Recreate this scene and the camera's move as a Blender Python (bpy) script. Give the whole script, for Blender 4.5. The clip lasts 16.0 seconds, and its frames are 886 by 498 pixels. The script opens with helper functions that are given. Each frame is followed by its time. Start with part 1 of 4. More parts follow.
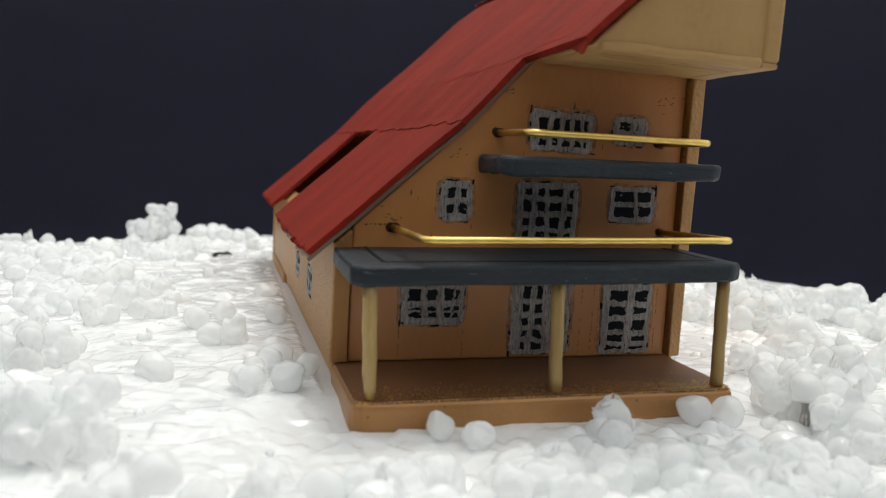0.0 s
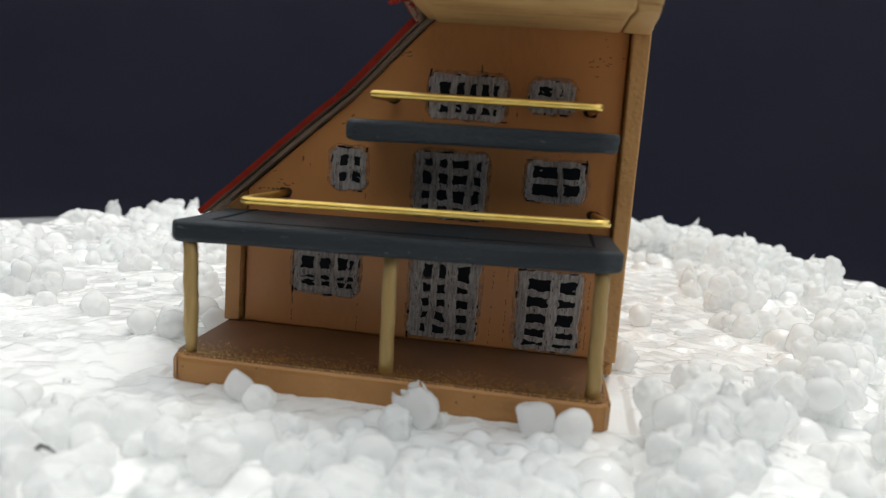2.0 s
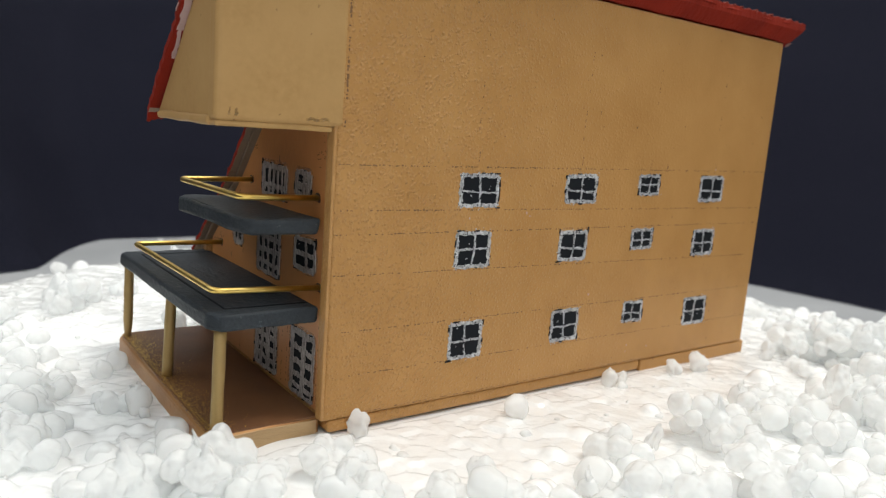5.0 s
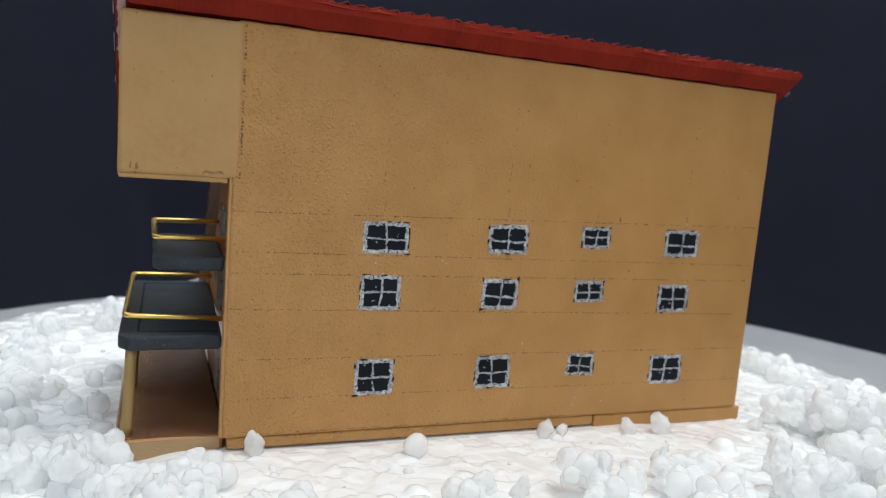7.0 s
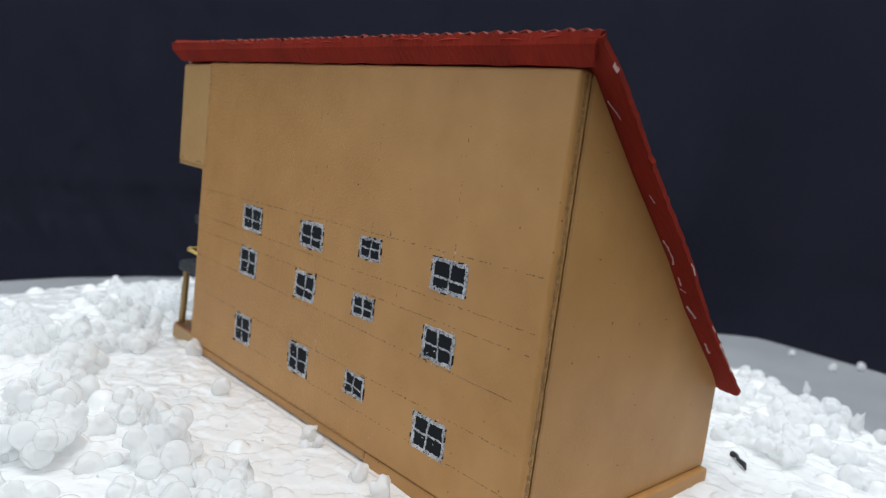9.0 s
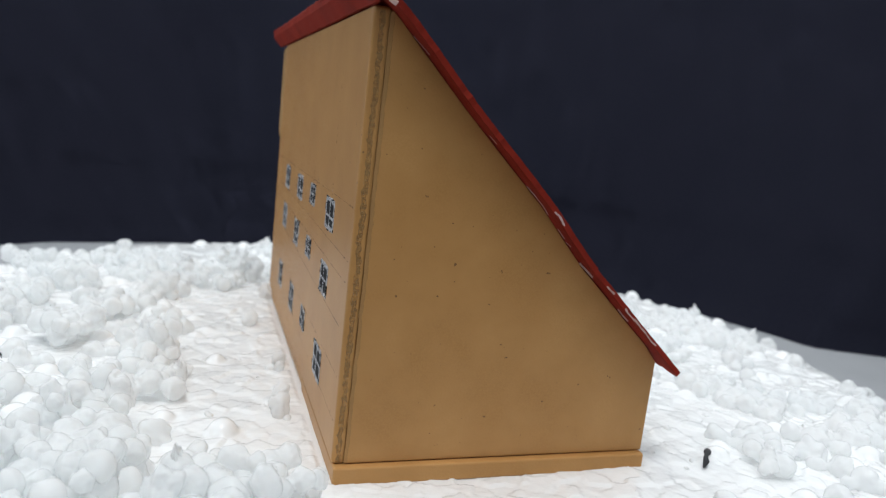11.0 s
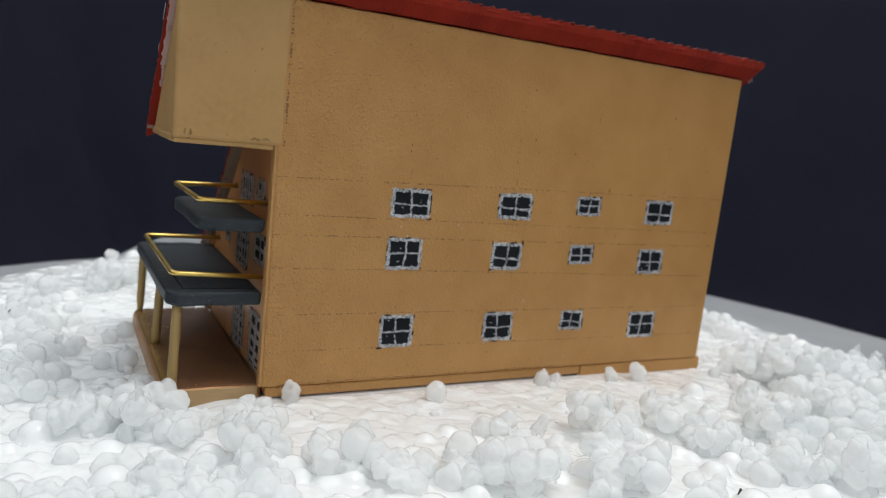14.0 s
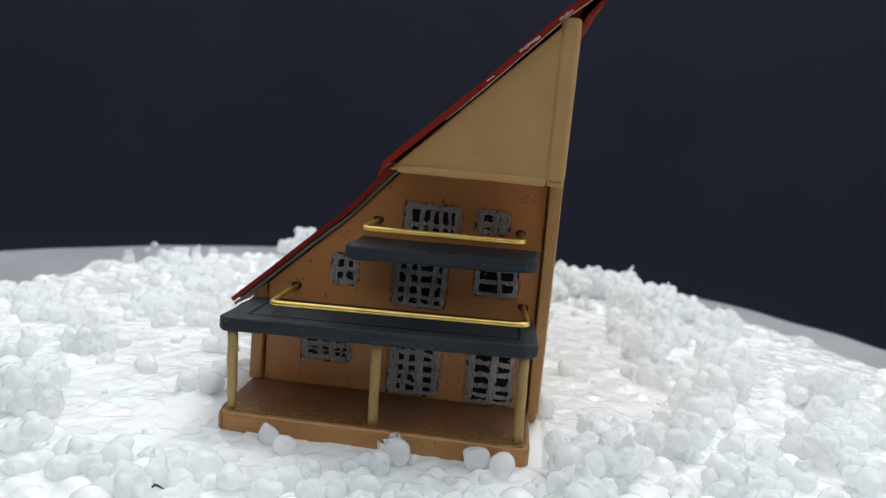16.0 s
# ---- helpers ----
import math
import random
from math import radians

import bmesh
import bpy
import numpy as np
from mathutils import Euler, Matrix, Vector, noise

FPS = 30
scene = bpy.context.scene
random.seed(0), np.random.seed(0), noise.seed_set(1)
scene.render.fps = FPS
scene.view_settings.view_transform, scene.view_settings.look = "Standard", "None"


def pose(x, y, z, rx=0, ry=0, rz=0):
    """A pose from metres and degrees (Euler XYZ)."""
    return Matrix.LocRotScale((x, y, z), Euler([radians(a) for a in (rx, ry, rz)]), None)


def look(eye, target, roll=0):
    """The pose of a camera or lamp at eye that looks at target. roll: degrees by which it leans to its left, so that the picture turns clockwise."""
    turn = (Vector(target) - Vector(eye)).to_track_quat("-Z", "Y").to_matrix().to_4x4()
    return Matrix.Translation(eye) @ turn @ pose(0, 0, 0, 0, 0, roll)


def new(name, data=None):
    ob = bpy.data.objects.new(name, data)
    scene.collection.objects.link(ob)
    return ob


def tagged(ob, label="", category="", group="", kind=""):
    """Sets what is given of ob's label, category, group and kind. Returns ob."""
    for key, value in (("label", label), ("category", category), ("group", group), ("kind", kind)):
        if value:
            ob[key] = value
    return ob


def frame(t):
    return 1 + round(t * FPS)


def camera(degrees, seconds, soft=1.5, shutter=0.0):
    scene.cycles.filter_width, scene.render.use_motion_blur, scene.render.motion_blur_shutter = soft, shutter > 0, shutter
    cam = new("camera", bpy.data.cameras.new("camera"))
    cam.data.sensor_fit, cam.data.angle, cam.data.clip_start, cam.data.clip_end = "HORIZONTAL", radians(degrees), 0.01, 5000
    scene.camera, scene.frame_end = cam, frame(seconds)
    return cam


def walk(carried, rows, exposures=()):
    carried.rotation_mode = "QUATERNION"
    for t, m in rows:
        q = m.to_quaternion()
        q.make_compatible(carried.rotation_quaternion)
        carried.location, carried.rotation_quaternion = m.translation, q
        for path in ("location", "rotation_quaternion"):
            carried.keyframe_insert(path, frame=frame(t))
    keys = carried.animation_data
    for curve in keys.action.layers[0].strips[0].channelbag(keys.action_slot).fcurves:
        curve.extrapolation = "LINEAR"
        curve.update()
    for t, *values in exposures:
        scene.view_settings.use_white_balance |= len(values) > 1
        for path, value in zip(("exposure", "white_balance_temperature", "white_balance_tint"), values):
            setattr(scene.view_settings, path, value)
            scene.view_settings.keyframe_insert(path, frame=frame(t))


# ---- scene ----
cam = camera(62.17, 16.0, soft=1.2)
cam.data.dof.use_dof, cam.data.dof.focus_distance, cam.data.dof.aperture_fstop = True, 0.116, 31.0
# seconds; eye in millimetres, the foam's top at 0; turns about x, y and z in degrees
ROWS = [
    (0.0, 1.63, -1.92, 31.62, 82.703, -3.542, -16.801),
    (0.5, 21.02, -4.78, 29.98, 81.274, -3.694, -9.081),
    (1.0, 34.03, -5.86, 30.20, 81.595, -3.798, -3.964),
    (1.5, 37.81, -5.20, 31.87, 81.419, -4.108, -1.966),
    (2.0, 59.61, -2.28, 31.34, 80.919, -4.368, 7.704),
    (2.5, 72.03, -1.19, 33.57, 80.817, -4.505, 12.512),
    (3.0, 88.58, 3.61, 32.46, 81.674, -4.881, 20.120),
    (3.5, 108.17, 13.53, 34.11, 81.254, -5.258, 29.920),
    (4.0, 124.67, 21.85, 37.29, 81.559, -5.493, 37.480),
    (4.5, 140.93, 31.20, 43.10, 82.072, -5.764, 44.641),
    (4.7, 153.38, 37.13, 46.47, 80.631, -4.885, 49.008),
    (5.2, 169.27, 52.40, 48.11, 80.680, -4.577, 56.603),
    (5.7, 181.62, 66.27, 49.30, 81.604, -4.472, 62.679),
    (6.2, 189.98, 77.13, 50.44, 82.583, -4.501, 66.880),
    (6.8, 194.15, 83.71, 52.34, 82.676, -4.611, 68.940),
    (7.0, 194.37, 84.47, 53.23, 82.367, -4.650, 69.021),
    (7.5, 205.72, 136.23, 52.42, 83.008, -5.104, 87.805),
    (8.0, 197.46, 195.30, 58.53, 82.031, -6.287, 108.889),
    (8.5, 179.93, 234.63, 58.57, 81.593, -6.294, 122.566),
    (9.0, 151.55, 267.22, 59.98, 81.258, -6.588, 137.436),
    (9.2, 140.54, 276.72, 59.82, 81.181, -6.529, 142.459),
    (9.6, 112.89, 294.23, 60.16, 80.820, -6.579, 153.646),
    (10.0, 88.15, 305.43, 59.84, 80.325, -6.515, 162.887),
    (10.4, 74.77, 310.96, 59.00, 79.871, -6.419, 167.810),
    (10.8, 81.12, 311.84, 57.77, 79.634, -6.372, 166.040),
    (11.3, 126.25, 296.70, 55.88, 79.911, -6.508, 150.803),
    (11.5, 153.06, 279.99, 54.49, 80.598, -6.815, 140.437),
    (12.0, 199.26, 224.71, 52.78, 80.887, -6.916, 117.392),
    (12.5, 218.06, 151.07, 52.28, 81.238, -6.538, 93.053),
    (13.0, 206.46, 77.65, 54.65, 80.646, -6.544, 68.926),
    (13.5, 187.30, 40.09, 54.37, 80.532, -6.602, 54.534),
    (14.0, 197.77, 61.41, 52.49, 80.492, -6.222, 62.411),
    (14.5, 176.39, 28.06, 53.94, 80.711, -6.072, 50.051),
    (15.0, 142.52, -4.65, 51.90, 81.353, -6.005, 34.257),
    (15.5, 95.12, -27.86, 49.25, 82.167, -5.175, 16.981),
    (16.0, 62.56, -35.90, 51.52, 81.205, -5.197, 5.557),
]
EXPOSURES = [(0.0, 0.27, 6800, 10), (2.5, 0.24, 6750, 10), (3.5, 0.36, 6800, 10), (4.7, 0.42, 6850, 10), (6.8, 0.29, 6400, 10), (7.5, 0.29, 6250, 10), (9.0, 0.19, 6200, 10), (11.5, 0.17, 6350, 10), (12.5, 0.07, 6500, 10), (14.5, 0.08, 6450, 10), (16.0, 0.19, 6330, 10)]
walk(cam, [(t, pose(x / 1000, y / 1000, z / 1000, rx, ry, rz)) for t, x, y, z, rx, ry, rz in ROWS], EXPOSURES)

# ---- light: a soft panel above the table, and the pale room's own light ----
world = bpy.data.worlds.new("room_light")
scene.world = world
world.use_nodes = True
world.node_tree.nodes["Background"].inputs[0].default_value = (0.90, 0.955, 0.985, 1)
world.node_tree.nodes["Background"].inputs[1].default_value = 0.92
lamp_data = bpy.data.lights.new("panel_light", "AREA")
lamp_data.shape, lamp_data.size, lamp_data.size_y = "RECTANGLE", 0.34, 0.34
lamp_data.energy, lamp_data.color = 5.0, (1.0, 0.97, 0.93)
lamp = new("panel_light", lamp_data)
lamp.matrix_world = look((0.22, 0.42, 1.10), (0.045, 0.14, 0.0))

MM = 0.001
scene.cycles.max_bounces, scene.cycles.diffuse_bounces = 14, 12

# ---- materials ----
def material(name, rough=0.6, metal=0.0):
    m = bpy.data.materials.new(name)
    m.use_nodes = True
    b = m.node_tree.nodes["Principled BSDF"]
    b.inputs["Roughness"].default_value = rough
    b.inputs["Metallic"].default_value = metal
    return m, m.node_tree, b


def node(t, kind, **values):
    n = t.nodes.new(kind)
    for key, value in values.items():
        n.inputs[key.replace("_", " ")].default_value = value
    return n


def coords(t, scale=(1, 1, 1)):
    """Object coordinates in millimetres."""
    c = t.nodes.new("ShaderNodeTexCoord")
    m = t.nodes.new("ShaderNodeMapping")
    m.inputs["Scale"].default_value = [1000 * s for s in scale]
    t.links.new(c.outputs["Object"], m.inputs["Vector"])
    return m.outputs["Vector"]


def noise_node(t, vec, scale, detail=4.0, rough=0.55):
    n = node(t, "ShaderNodeTexNoise", Scale=scale, Detail=detail, Roughness=rough)
    t.links.new(vec, n.inputs["Vector"])
    return n.outputs["Fac"]


def mix(t, fac, a, b):
    m = t.nodes.new("ShaderNodeMix")
    m.data_type = "RGBA"
    if isinstance(fac, float):
        m.inputs[0].default_value = fac
    else:
        t.links.new(fac, m.inputs[0])
    for value, slot in ((a, 6), (b, 7)):
        if isinstance(value, tuple):
            m.inputs[slot].default_value = (*value, 1)
        else:
            t.links.new(value, m.inputs[slot])
    return m.outputs[2]


def bump(t, b, height, strength, distance):
    n = node(t, "ShaderNodeBump", Strength=strength, Distance=distance)
    t.links.new(height, n.inputs["Height"])
    t.links.new(n.outputs["Normal"], b.inputs["Normal"])


def mapped(t, fac, lo, hi):
    n = node(t, "ShaderNodeMapRange")
    n.inputs["From Min"].default_value, n.inputs["From Max"].default_value = lo, hi
    t.links.new(fac, n.inputs["Value"])
    return n.outputs["Result"]


def paint(name, base, dark, light, rough, grain=6.0, bumpy=0.25, depth=0.06, speck=None, stretch=(1, 1, 1), metal=0.0, speck_scale=0.9, speck_at=0.735, pebble=0.0, cover_from=1.0, cover_to=1.0):
    """Brushed model paint: blotches, fine grain, relief and a few specks."""
    m, t, b = material(name, rough, metal)
    v = coords(t, stretch)
    blot = noise_node(t, v, 0.09, 3.0)
    fine = noise_node(t, v, grain * 0.25, 6.0, 0.6)
    c = mix(t, mapped(t, blot, 0.3, 0.7), dark, light)
    c = mix(t, mapped(t, fine, 0.35, 0.75), c, base)
    if speck:
        s = noise_node(t, v, speck_scale, 2.0)
        c = mix(t, mapped(t, s, speck_at, speck_at + 0.03), c, speck)
    t.links.new(c, b.inputs["Base Color"])
    t.links.new(mapped(t, fine, -0.6, 1.6), b.inputs["Roughness"]) if rough is None else None
    relief = noise_node(t, v, grain * 0.16, 3.0, 0.6)
    if pebble:
        cells = node(t, "ShaderNodeTexVoronoi", Scale=pebble)
        t.links.new(v, cells.inputs["Vector"])
        grains = t.nodes.new("ShaderNodeMath")
        grains.operation = "MULTIPLY"
        t.links.new(mapped(t, cells.outputs["Distance"], 0.62, 0.05), grains.inputs[0])
        t.links.new(mapped(t, noise_node(t, v, pebble * 0.7, 2.0), 0.32, 0.54), grains.inputs[1])
        relief = grains.outputs[0]
    bump(t, b, relief, bumpy, depth * MM)
    if cover_from < 1:
        thin = mapped(t, noise_node(t, v, 1.1, 4.0, 0.65), 0.3, 0.62)
        t.nodes[-1].inputs["To Min"].default_value = cover_from
        t.nodes[-1].inputs["To Max"].default_value = cover_to
        t.links.new(thin, b.inputs["Alpha"])
    return m


M_WALL = paint("tan_paint", (0.448, 0.232, 0.076), (0.388, 0.194, 0.060), (0.490, 0.263, 0.092), 0.40, 15.0, 1.0, 0.19, (0.17, 0.085, 0.034), pebble=1.9)
M_FACADE = paint("copper_paint", (0.580, 0.248, 0.080), (0.500, 0.202, 0.064), (0.630, 0.285, 0.098), 0.36, 6.0, 0.2, 0.05, (0.16, 0.07, 0.03), (1, 1, 0.35))
M_TERRACE = paint("copper_tan_paint", (0.385, 0.185, 0.060), (0.30, 0.138, 0.044), (0.44, 0.220, 0.078), 0.38, 8.0, 0.6, 0.12, (0.16, 0.08, 0.03), metal=0.3)
M_PALE = paint("pale_tan_paint", (0.450, 0.268, 0.104), (0.395, 0.228, 0.083), (0.488, 0.297, 0.122), 0.55, 4.0, 0.4, 0.15, (0.24, 0.13, 0.05))
M_RIM = paint("rough_gold_tan_edge", (0.46, 0.240, 0.080), (0.38, 0.190, 0.062), (0.52, 0.285, 0.105), 0.40, 14.0, 0.8, 0.10, None, pebble=1.3)
M_RAW = paint("bare_wood", (0.42, 0.275, 0.135), (0.30, 0.18, 0.08), (0.50, 0.34, 0.18), 0.75, 10.0, 0.9, 0.2, (0.22, 0.12, 0.05), (1, 0.3, 1.6))
M_STAIN = paint("brown_stain", (0.335, 0.190, 0.066), (0.27, 0.145, 0.048), (0.38, 0.225, 0.082), 0.6, 10.0, 0.6, 0.1, cover_from=0.0, cover_to=0.75)
M_SEAM = paint("brown_seam", (0.36, 0.190, 0.062), (0.29, 0.150, 0.048), (0.40, 0.215, 0.072), 0.7, 10.0, 0.6, 0.1)
M_KRAFT = paint("dull_red_fluting", (0.19, 0.026, 0.014), (0.12, 0.018, 0.010), (0.26, 0.05, 0.03), 0.85, 9.0, 0.5, 0.1)
M_EDGE = paint("raw_board_edge", (0.31, 0.145, 0.048), (0.20, 0.09, 0.030), (0.40, 0.20, 0.072), 0.7, 14.0, 0.9, 0.18, (0.12, 0.055, 0.02))
M_RED = paint("red_paint", (0.227, 0.018, 0.008), (0.154, 0.012, 0.006), (0.266, 0.022, 0.009), 0.85, 7.0, 1.0, 0.32, (0.11, 0.012, 0.009), (0.3, 1.3, 0.3))
M_SLATE = paint("slate_paint", (0.030, 0.036, 0.042), (0.019, 0.024, 0.030), (0.052, 0.060, 0.068), 0.45, 9.0, 0.9, 0.2, (0.075, 0.083, 0.088), (0.45, 1, 1.3), 0.0, 1.1, 0.69)
M_DECK = None
# the wall's stipple is coarse towards the front and fades to the rear
t = M_WALL.node_tree
axis = t.nodes.new("ShaderNodeSeparateXYZ")
t.links.new(coords(t), axis.inputs[0])
fade = node(t, "ShaderNodeMapRange")
for key, value in (("From Min", -30), ("From Max", 34), ("To Min", 1.0), ("To Max", 0.08)):
    fade.inputs[key].default_value = value
t.links.new(axis.outputs["Y"], fade.inputs["Value"])
t.links.new(fade.outputs["Result"], t.nodes["Bump"].inputs["Strength"])
M_GREY = paint("grey_white_paint", (0.50, 0.455, 0.43), (0.29, 0.245, 0.225), (0.64, 0.60, 0.58), 0.6, 16.0, 0.8, 0.06, (0.05, 0.04, 0.04), (2.6, 2.6, 0.5), 0.0, 2.2, 0.62, cover_from=0.35)
M_WASH = paint("thin_grey_wash", (0.36, 0.30, 0.28), (0.26, 0.20, 0.17), (0.44, 0.39, 0.37), 0.6, 14.0, 0.5, 0.03, cover_from=0.0, cover_to=0.45)
M_WHITE = paint("chalk_white_paint", (0.54, 0.55, 0.58), (0.34, 0.35, 0.39), (0.68, 0.69, 0.72), 0.7, 18.0, 0.9, 0.06, (0.05, 0.05, 0.06), (1, 1, 1), 0.0, 2.4, 0.59, cover_from=0.3)
M_BLACK = paint("black_paint", (0.008, 0.010, 0.013), (0.006, 0.007, 0.009), (0.012, 0.014, 0.018), 0.7, 8.0, 0.3, 0.03)
for m, shine in ((M_BLACK, 0.14), (M_RED, 0.14), (M_SLATE, 0.14), (M_WALL, 0.28), (M_PALE, 0.28)):
    m.node_tree.nodes["Principled BSDF"].inputs["Specular IOR Level"].default_value = shine
M_PENCIL = paint("pencil", (0.17, 0.085, 0.035), (0.10, 0.05, 0.02), (0.26, 0.13, 0.05), 0.7, 12.0, 0.2, 0.02)
M_HOLE = paint("dark_glue", (0.045, 0.020, 0.010), (0.030, 0.013, 0.007), (0.07, 0.032, 0.014), 0.3, 9.0, 0.6, 0.1)
M_LINING = paint("bare_grey_card", (0.27, 0.20, 0.145), (0.20, 0.145, 0.10), (0.33, 0.25, 0.185), 0.8, 10.0, 0.5, 0.08)
M_WOOD = paint("gilded_dowel", (0.36, 0.235, 0.085), (0.24, 0.15, 0.055), (0.46, 0.31, 0.12), 0.42, 9.0, 0.6, 0.1, (0.12, 0.075, 0.03), (1.4, 1.4, 0.25), 0.25)
M_TWIG = paint("charred_twig", (0.020, 0.022, 0.026), (0.012, 0.013, 0.015), (0.05, 0.05, 0.055), 0.8, 8.0, 0.6, 0.1)
M_CHIP = paint("torn_paper", (0.484, 0.311, 0.281), (0.390, 0.222, 0.192), (0.562, 0.429, 0.400), 0.8, 8.0, 0.5, 0.05)


def deck_material():
    m, t, b = material("gold_dusted_brown", 0.5)
    v = coords(t)
    blot = noise_node(t, v, 0.12, 4.0)
    flake = node(t, "ShaderNodeTexVoronoi", Scale=6.5)
    t.links.new(v, flake.inputs["Vector"])
    pick = t.nodes.new("ShaderNodeSeparateColor")
    t.links.new(flake.outputs["Color"], pick.inputs["Color"])
    axis = t.nodes.new("ShaderNodeSeparateXYZ")
    t.links.new(v, axis.inputs[0])
    rim = node(t, "ShaderNodeMapRange")
    for key, value in (("From Min", -57), ("From Max", -65.5), ("To Min", -0.28), ("To Max", 0.09)):
        rim.inputs[key].default_value = value
    t.links.new(axis.outputs["Y"], rim.inputs["Value"])
    dust = t.nodes.new("ShaderNodeMath")
    t.links.new(pick.outputs[0], dust.inputs[0])
    t.links.new(rim.outputs["Result"], dust.inputs[1])
    on = mapped(t, dust.outputs[0], 0.84, 0.90)
    c = mix(t, mapped(t, blot, 0.3, 0.7), (0.145, 0.062, 0.026), (0.205, 0.089, 0.036))
    c = mix(t, on, c, (0.62, 0.38, 0.11))
    t.links.new(c, b.inputs["Base Color"])
    t.links.new(on, b.inputs["Metallic"])
    bump(t, b, pick.outputs[1], 0.5, 0.08 * MM)
    return m


def gold_material():
    m, t, b = material("gold_wire", 0.2, 1.0)
    v = coords(t)
    c = mix(t, mapped(t, noise_node(t, v, 0.4), 0.3, 0.7), (0.78, 0.51, 0.12), (0.92, 0.68, 0.22))
    t.links.new(c, b.inputs["Base Color"])
    t.links.new(mapped(t, noise_node(t, v, 1.2), -0.6, 2.6), b.inputs["Roughness"])
    return m


def foam_material(name, cell, seams, depth, gloss, milk, white, skin, through_light=0.0, clear=0.0):
    """Expanded polystyrene: pressed cells with thin seams, milky; loose beads let light through."""
    m, t, b = material(name, gloss)
    v = coords(t)
    cells = node(t, "ShaderNodeTexVoronoi", Scale=cell)
    cells.feature = "DISTANCE_TO_EDGE"
    wn = node(t, "ShaderNodeTexNoise", Scale=0.35)
    t.links.new(v, wn.inputs["Vector"])
    sc = t.nodes.new("ShaderNodeVectorMath")
    sc.operation = "MULTIPLY_ADD"
    sc.inputs[1].default_value = (1.1, 1.1, 1.1)
    t.links.new(wn.outputs["Color"], sc.inputs[0])
    t.links.new(v, sc.inputs[2])
    t.links.new(sc.outputs[0], cells.inputs["Vector"])
    fine = noise_node(t, v, 1.1, 5.0, 0.62)
    blotch = noise_node(t, v, 0.05, 3.0)
    c = mix(t, mapped(t, blotch, 0.35, 0.7), tuple(x * white for x in (0.950, 0.966, 0.970)), tuple(x * white for x in (0.970, 0.974, 0.970)))
    c = mix(t, mapped(t, fine, 0.66, 0.95), c, tuple(x * white for x in (0.93, 0.945, 0.95)))
    t.links.new(c, b.inputs["Base Color"])
    h = t.nodes.new("ShaderNodeMath")
    h.operation = "MULTIPLY_ADD"
    t.links.new(mapped(t, cells.outputs["Distance"], 0.0, 0.12), h.inputs[0])
    h.inputs[1].default_value = seams
    t.links.new(fine, h.inputs[2])
    bump(t, b, h.outputs[0], 0.7, depth * MM)
    b.inputs["Subsurface Weight"].default_value = milk
    b.inputs["Subsurface Radius"].default_value = (1.0, 1.0, 1.0)
    b.inputs["Subsurface Scale"].default_value = 0.004
    b.inputs["Specular IOR Level"].default_value = 0.35
    b.inputs["Coat Weight"].default_value = skin
    b.inputs["Coat Roughness"].default_value = 0.10
    out = b.outputs[0]
    for share, kind in ((through_light, "ShaderNodeBsdfTranslucent"), (clear, "ShaderNodeBsdfTransparent")):
        if share:
            extra = t.nodes.new(kind)
            if share == through_light:
                t.links.new(c, extra.inputs["Color"])
            mx = t.nodes.new("ShaderNodeMixShader")
            mx.inputs[0].default_value = share
            t.links.new(out, mx.inputs[1])
            t.links.new(extra.outputs[0], mx.inputs[2])
            out = mx.outputs[0]
    t.links.new(out, t.nodes["Material Output"].inputs["Surface"])
    return m


def cloth_material():
    m, t, b = material("navy_cloth", 0.95)
    v = coords(t)
    weave = noise_node(t, v, 0.8, 3.0)
    big = noise_node(t, v, 0.012, 3.0)
    c = mix(t, mapped(t, big, 0.3, 0.7), (0.0162, 0.0172, 0.0305), (0.0214, 0.0226, 0.0375))
    c = mix(t, mapped(t, weave, 0.3, 0.8), c, (0.0228, 0.0240, 0.0390))
    t.links.new(c, b.inputs["Base Color"])
    b.inputs["Specular IOR Level"].default_value = 0.1
    bump(t, b, weave, 0.3, 0.3 * MM)
    return m


def plain(name, c1, c2, rough, scale=0.02):
    m, t, b = material(name, rough)
    v = coords(t)
    c = mix(t, mapped(t, noise_node(t, v, scale), 0.3, 0.7), c1, c2)
    t.links.new(c, b.inputs["Base Color"])
    bump(t, b, noise_node(t, v, 0.5), 0.15, 0.2 * MM)
    return m


M_DECK, M_GOLD = deck_material(), gold_material()
M_FOAM, M_BEAD, M_CLOTH = foam_material("foam_sheet", 0.36, 0.0, 0.10, 0.16, 0.3, 0.895, 0.4), foam_material("foam_bead", 0.5, 0.0, 0.12, 0.14, 0.3, 1.025, 0.4, 0.42, 0.24), cloth_material()
M_TABLE = plain("grey_tabletop", (0.29, 0.30, 0.315), (0.36, 0.37, 0.385), 0.55)


# ---- mesh helpers; all plans in millimetres ----
def part(name, bm, mat, parent=None, label="", smooth=False):
    me = bpy.data.meshes.new(name)
    bm.to_mesh(me)
    bm.free()
    me.materials.append(mat)
    if smooth:
        me.polygons.foreach_set("use_smooth", [True] * len(me.polygons))
    ob = new(name, me)
    if parent:
        ob.parent = parent
    if label:
        ob["label"] = label
    return ob


def wob(x, y, z, scale, amount):
    return amount * noise.noise(Vector((x * scale, y * scale, z * scale)))


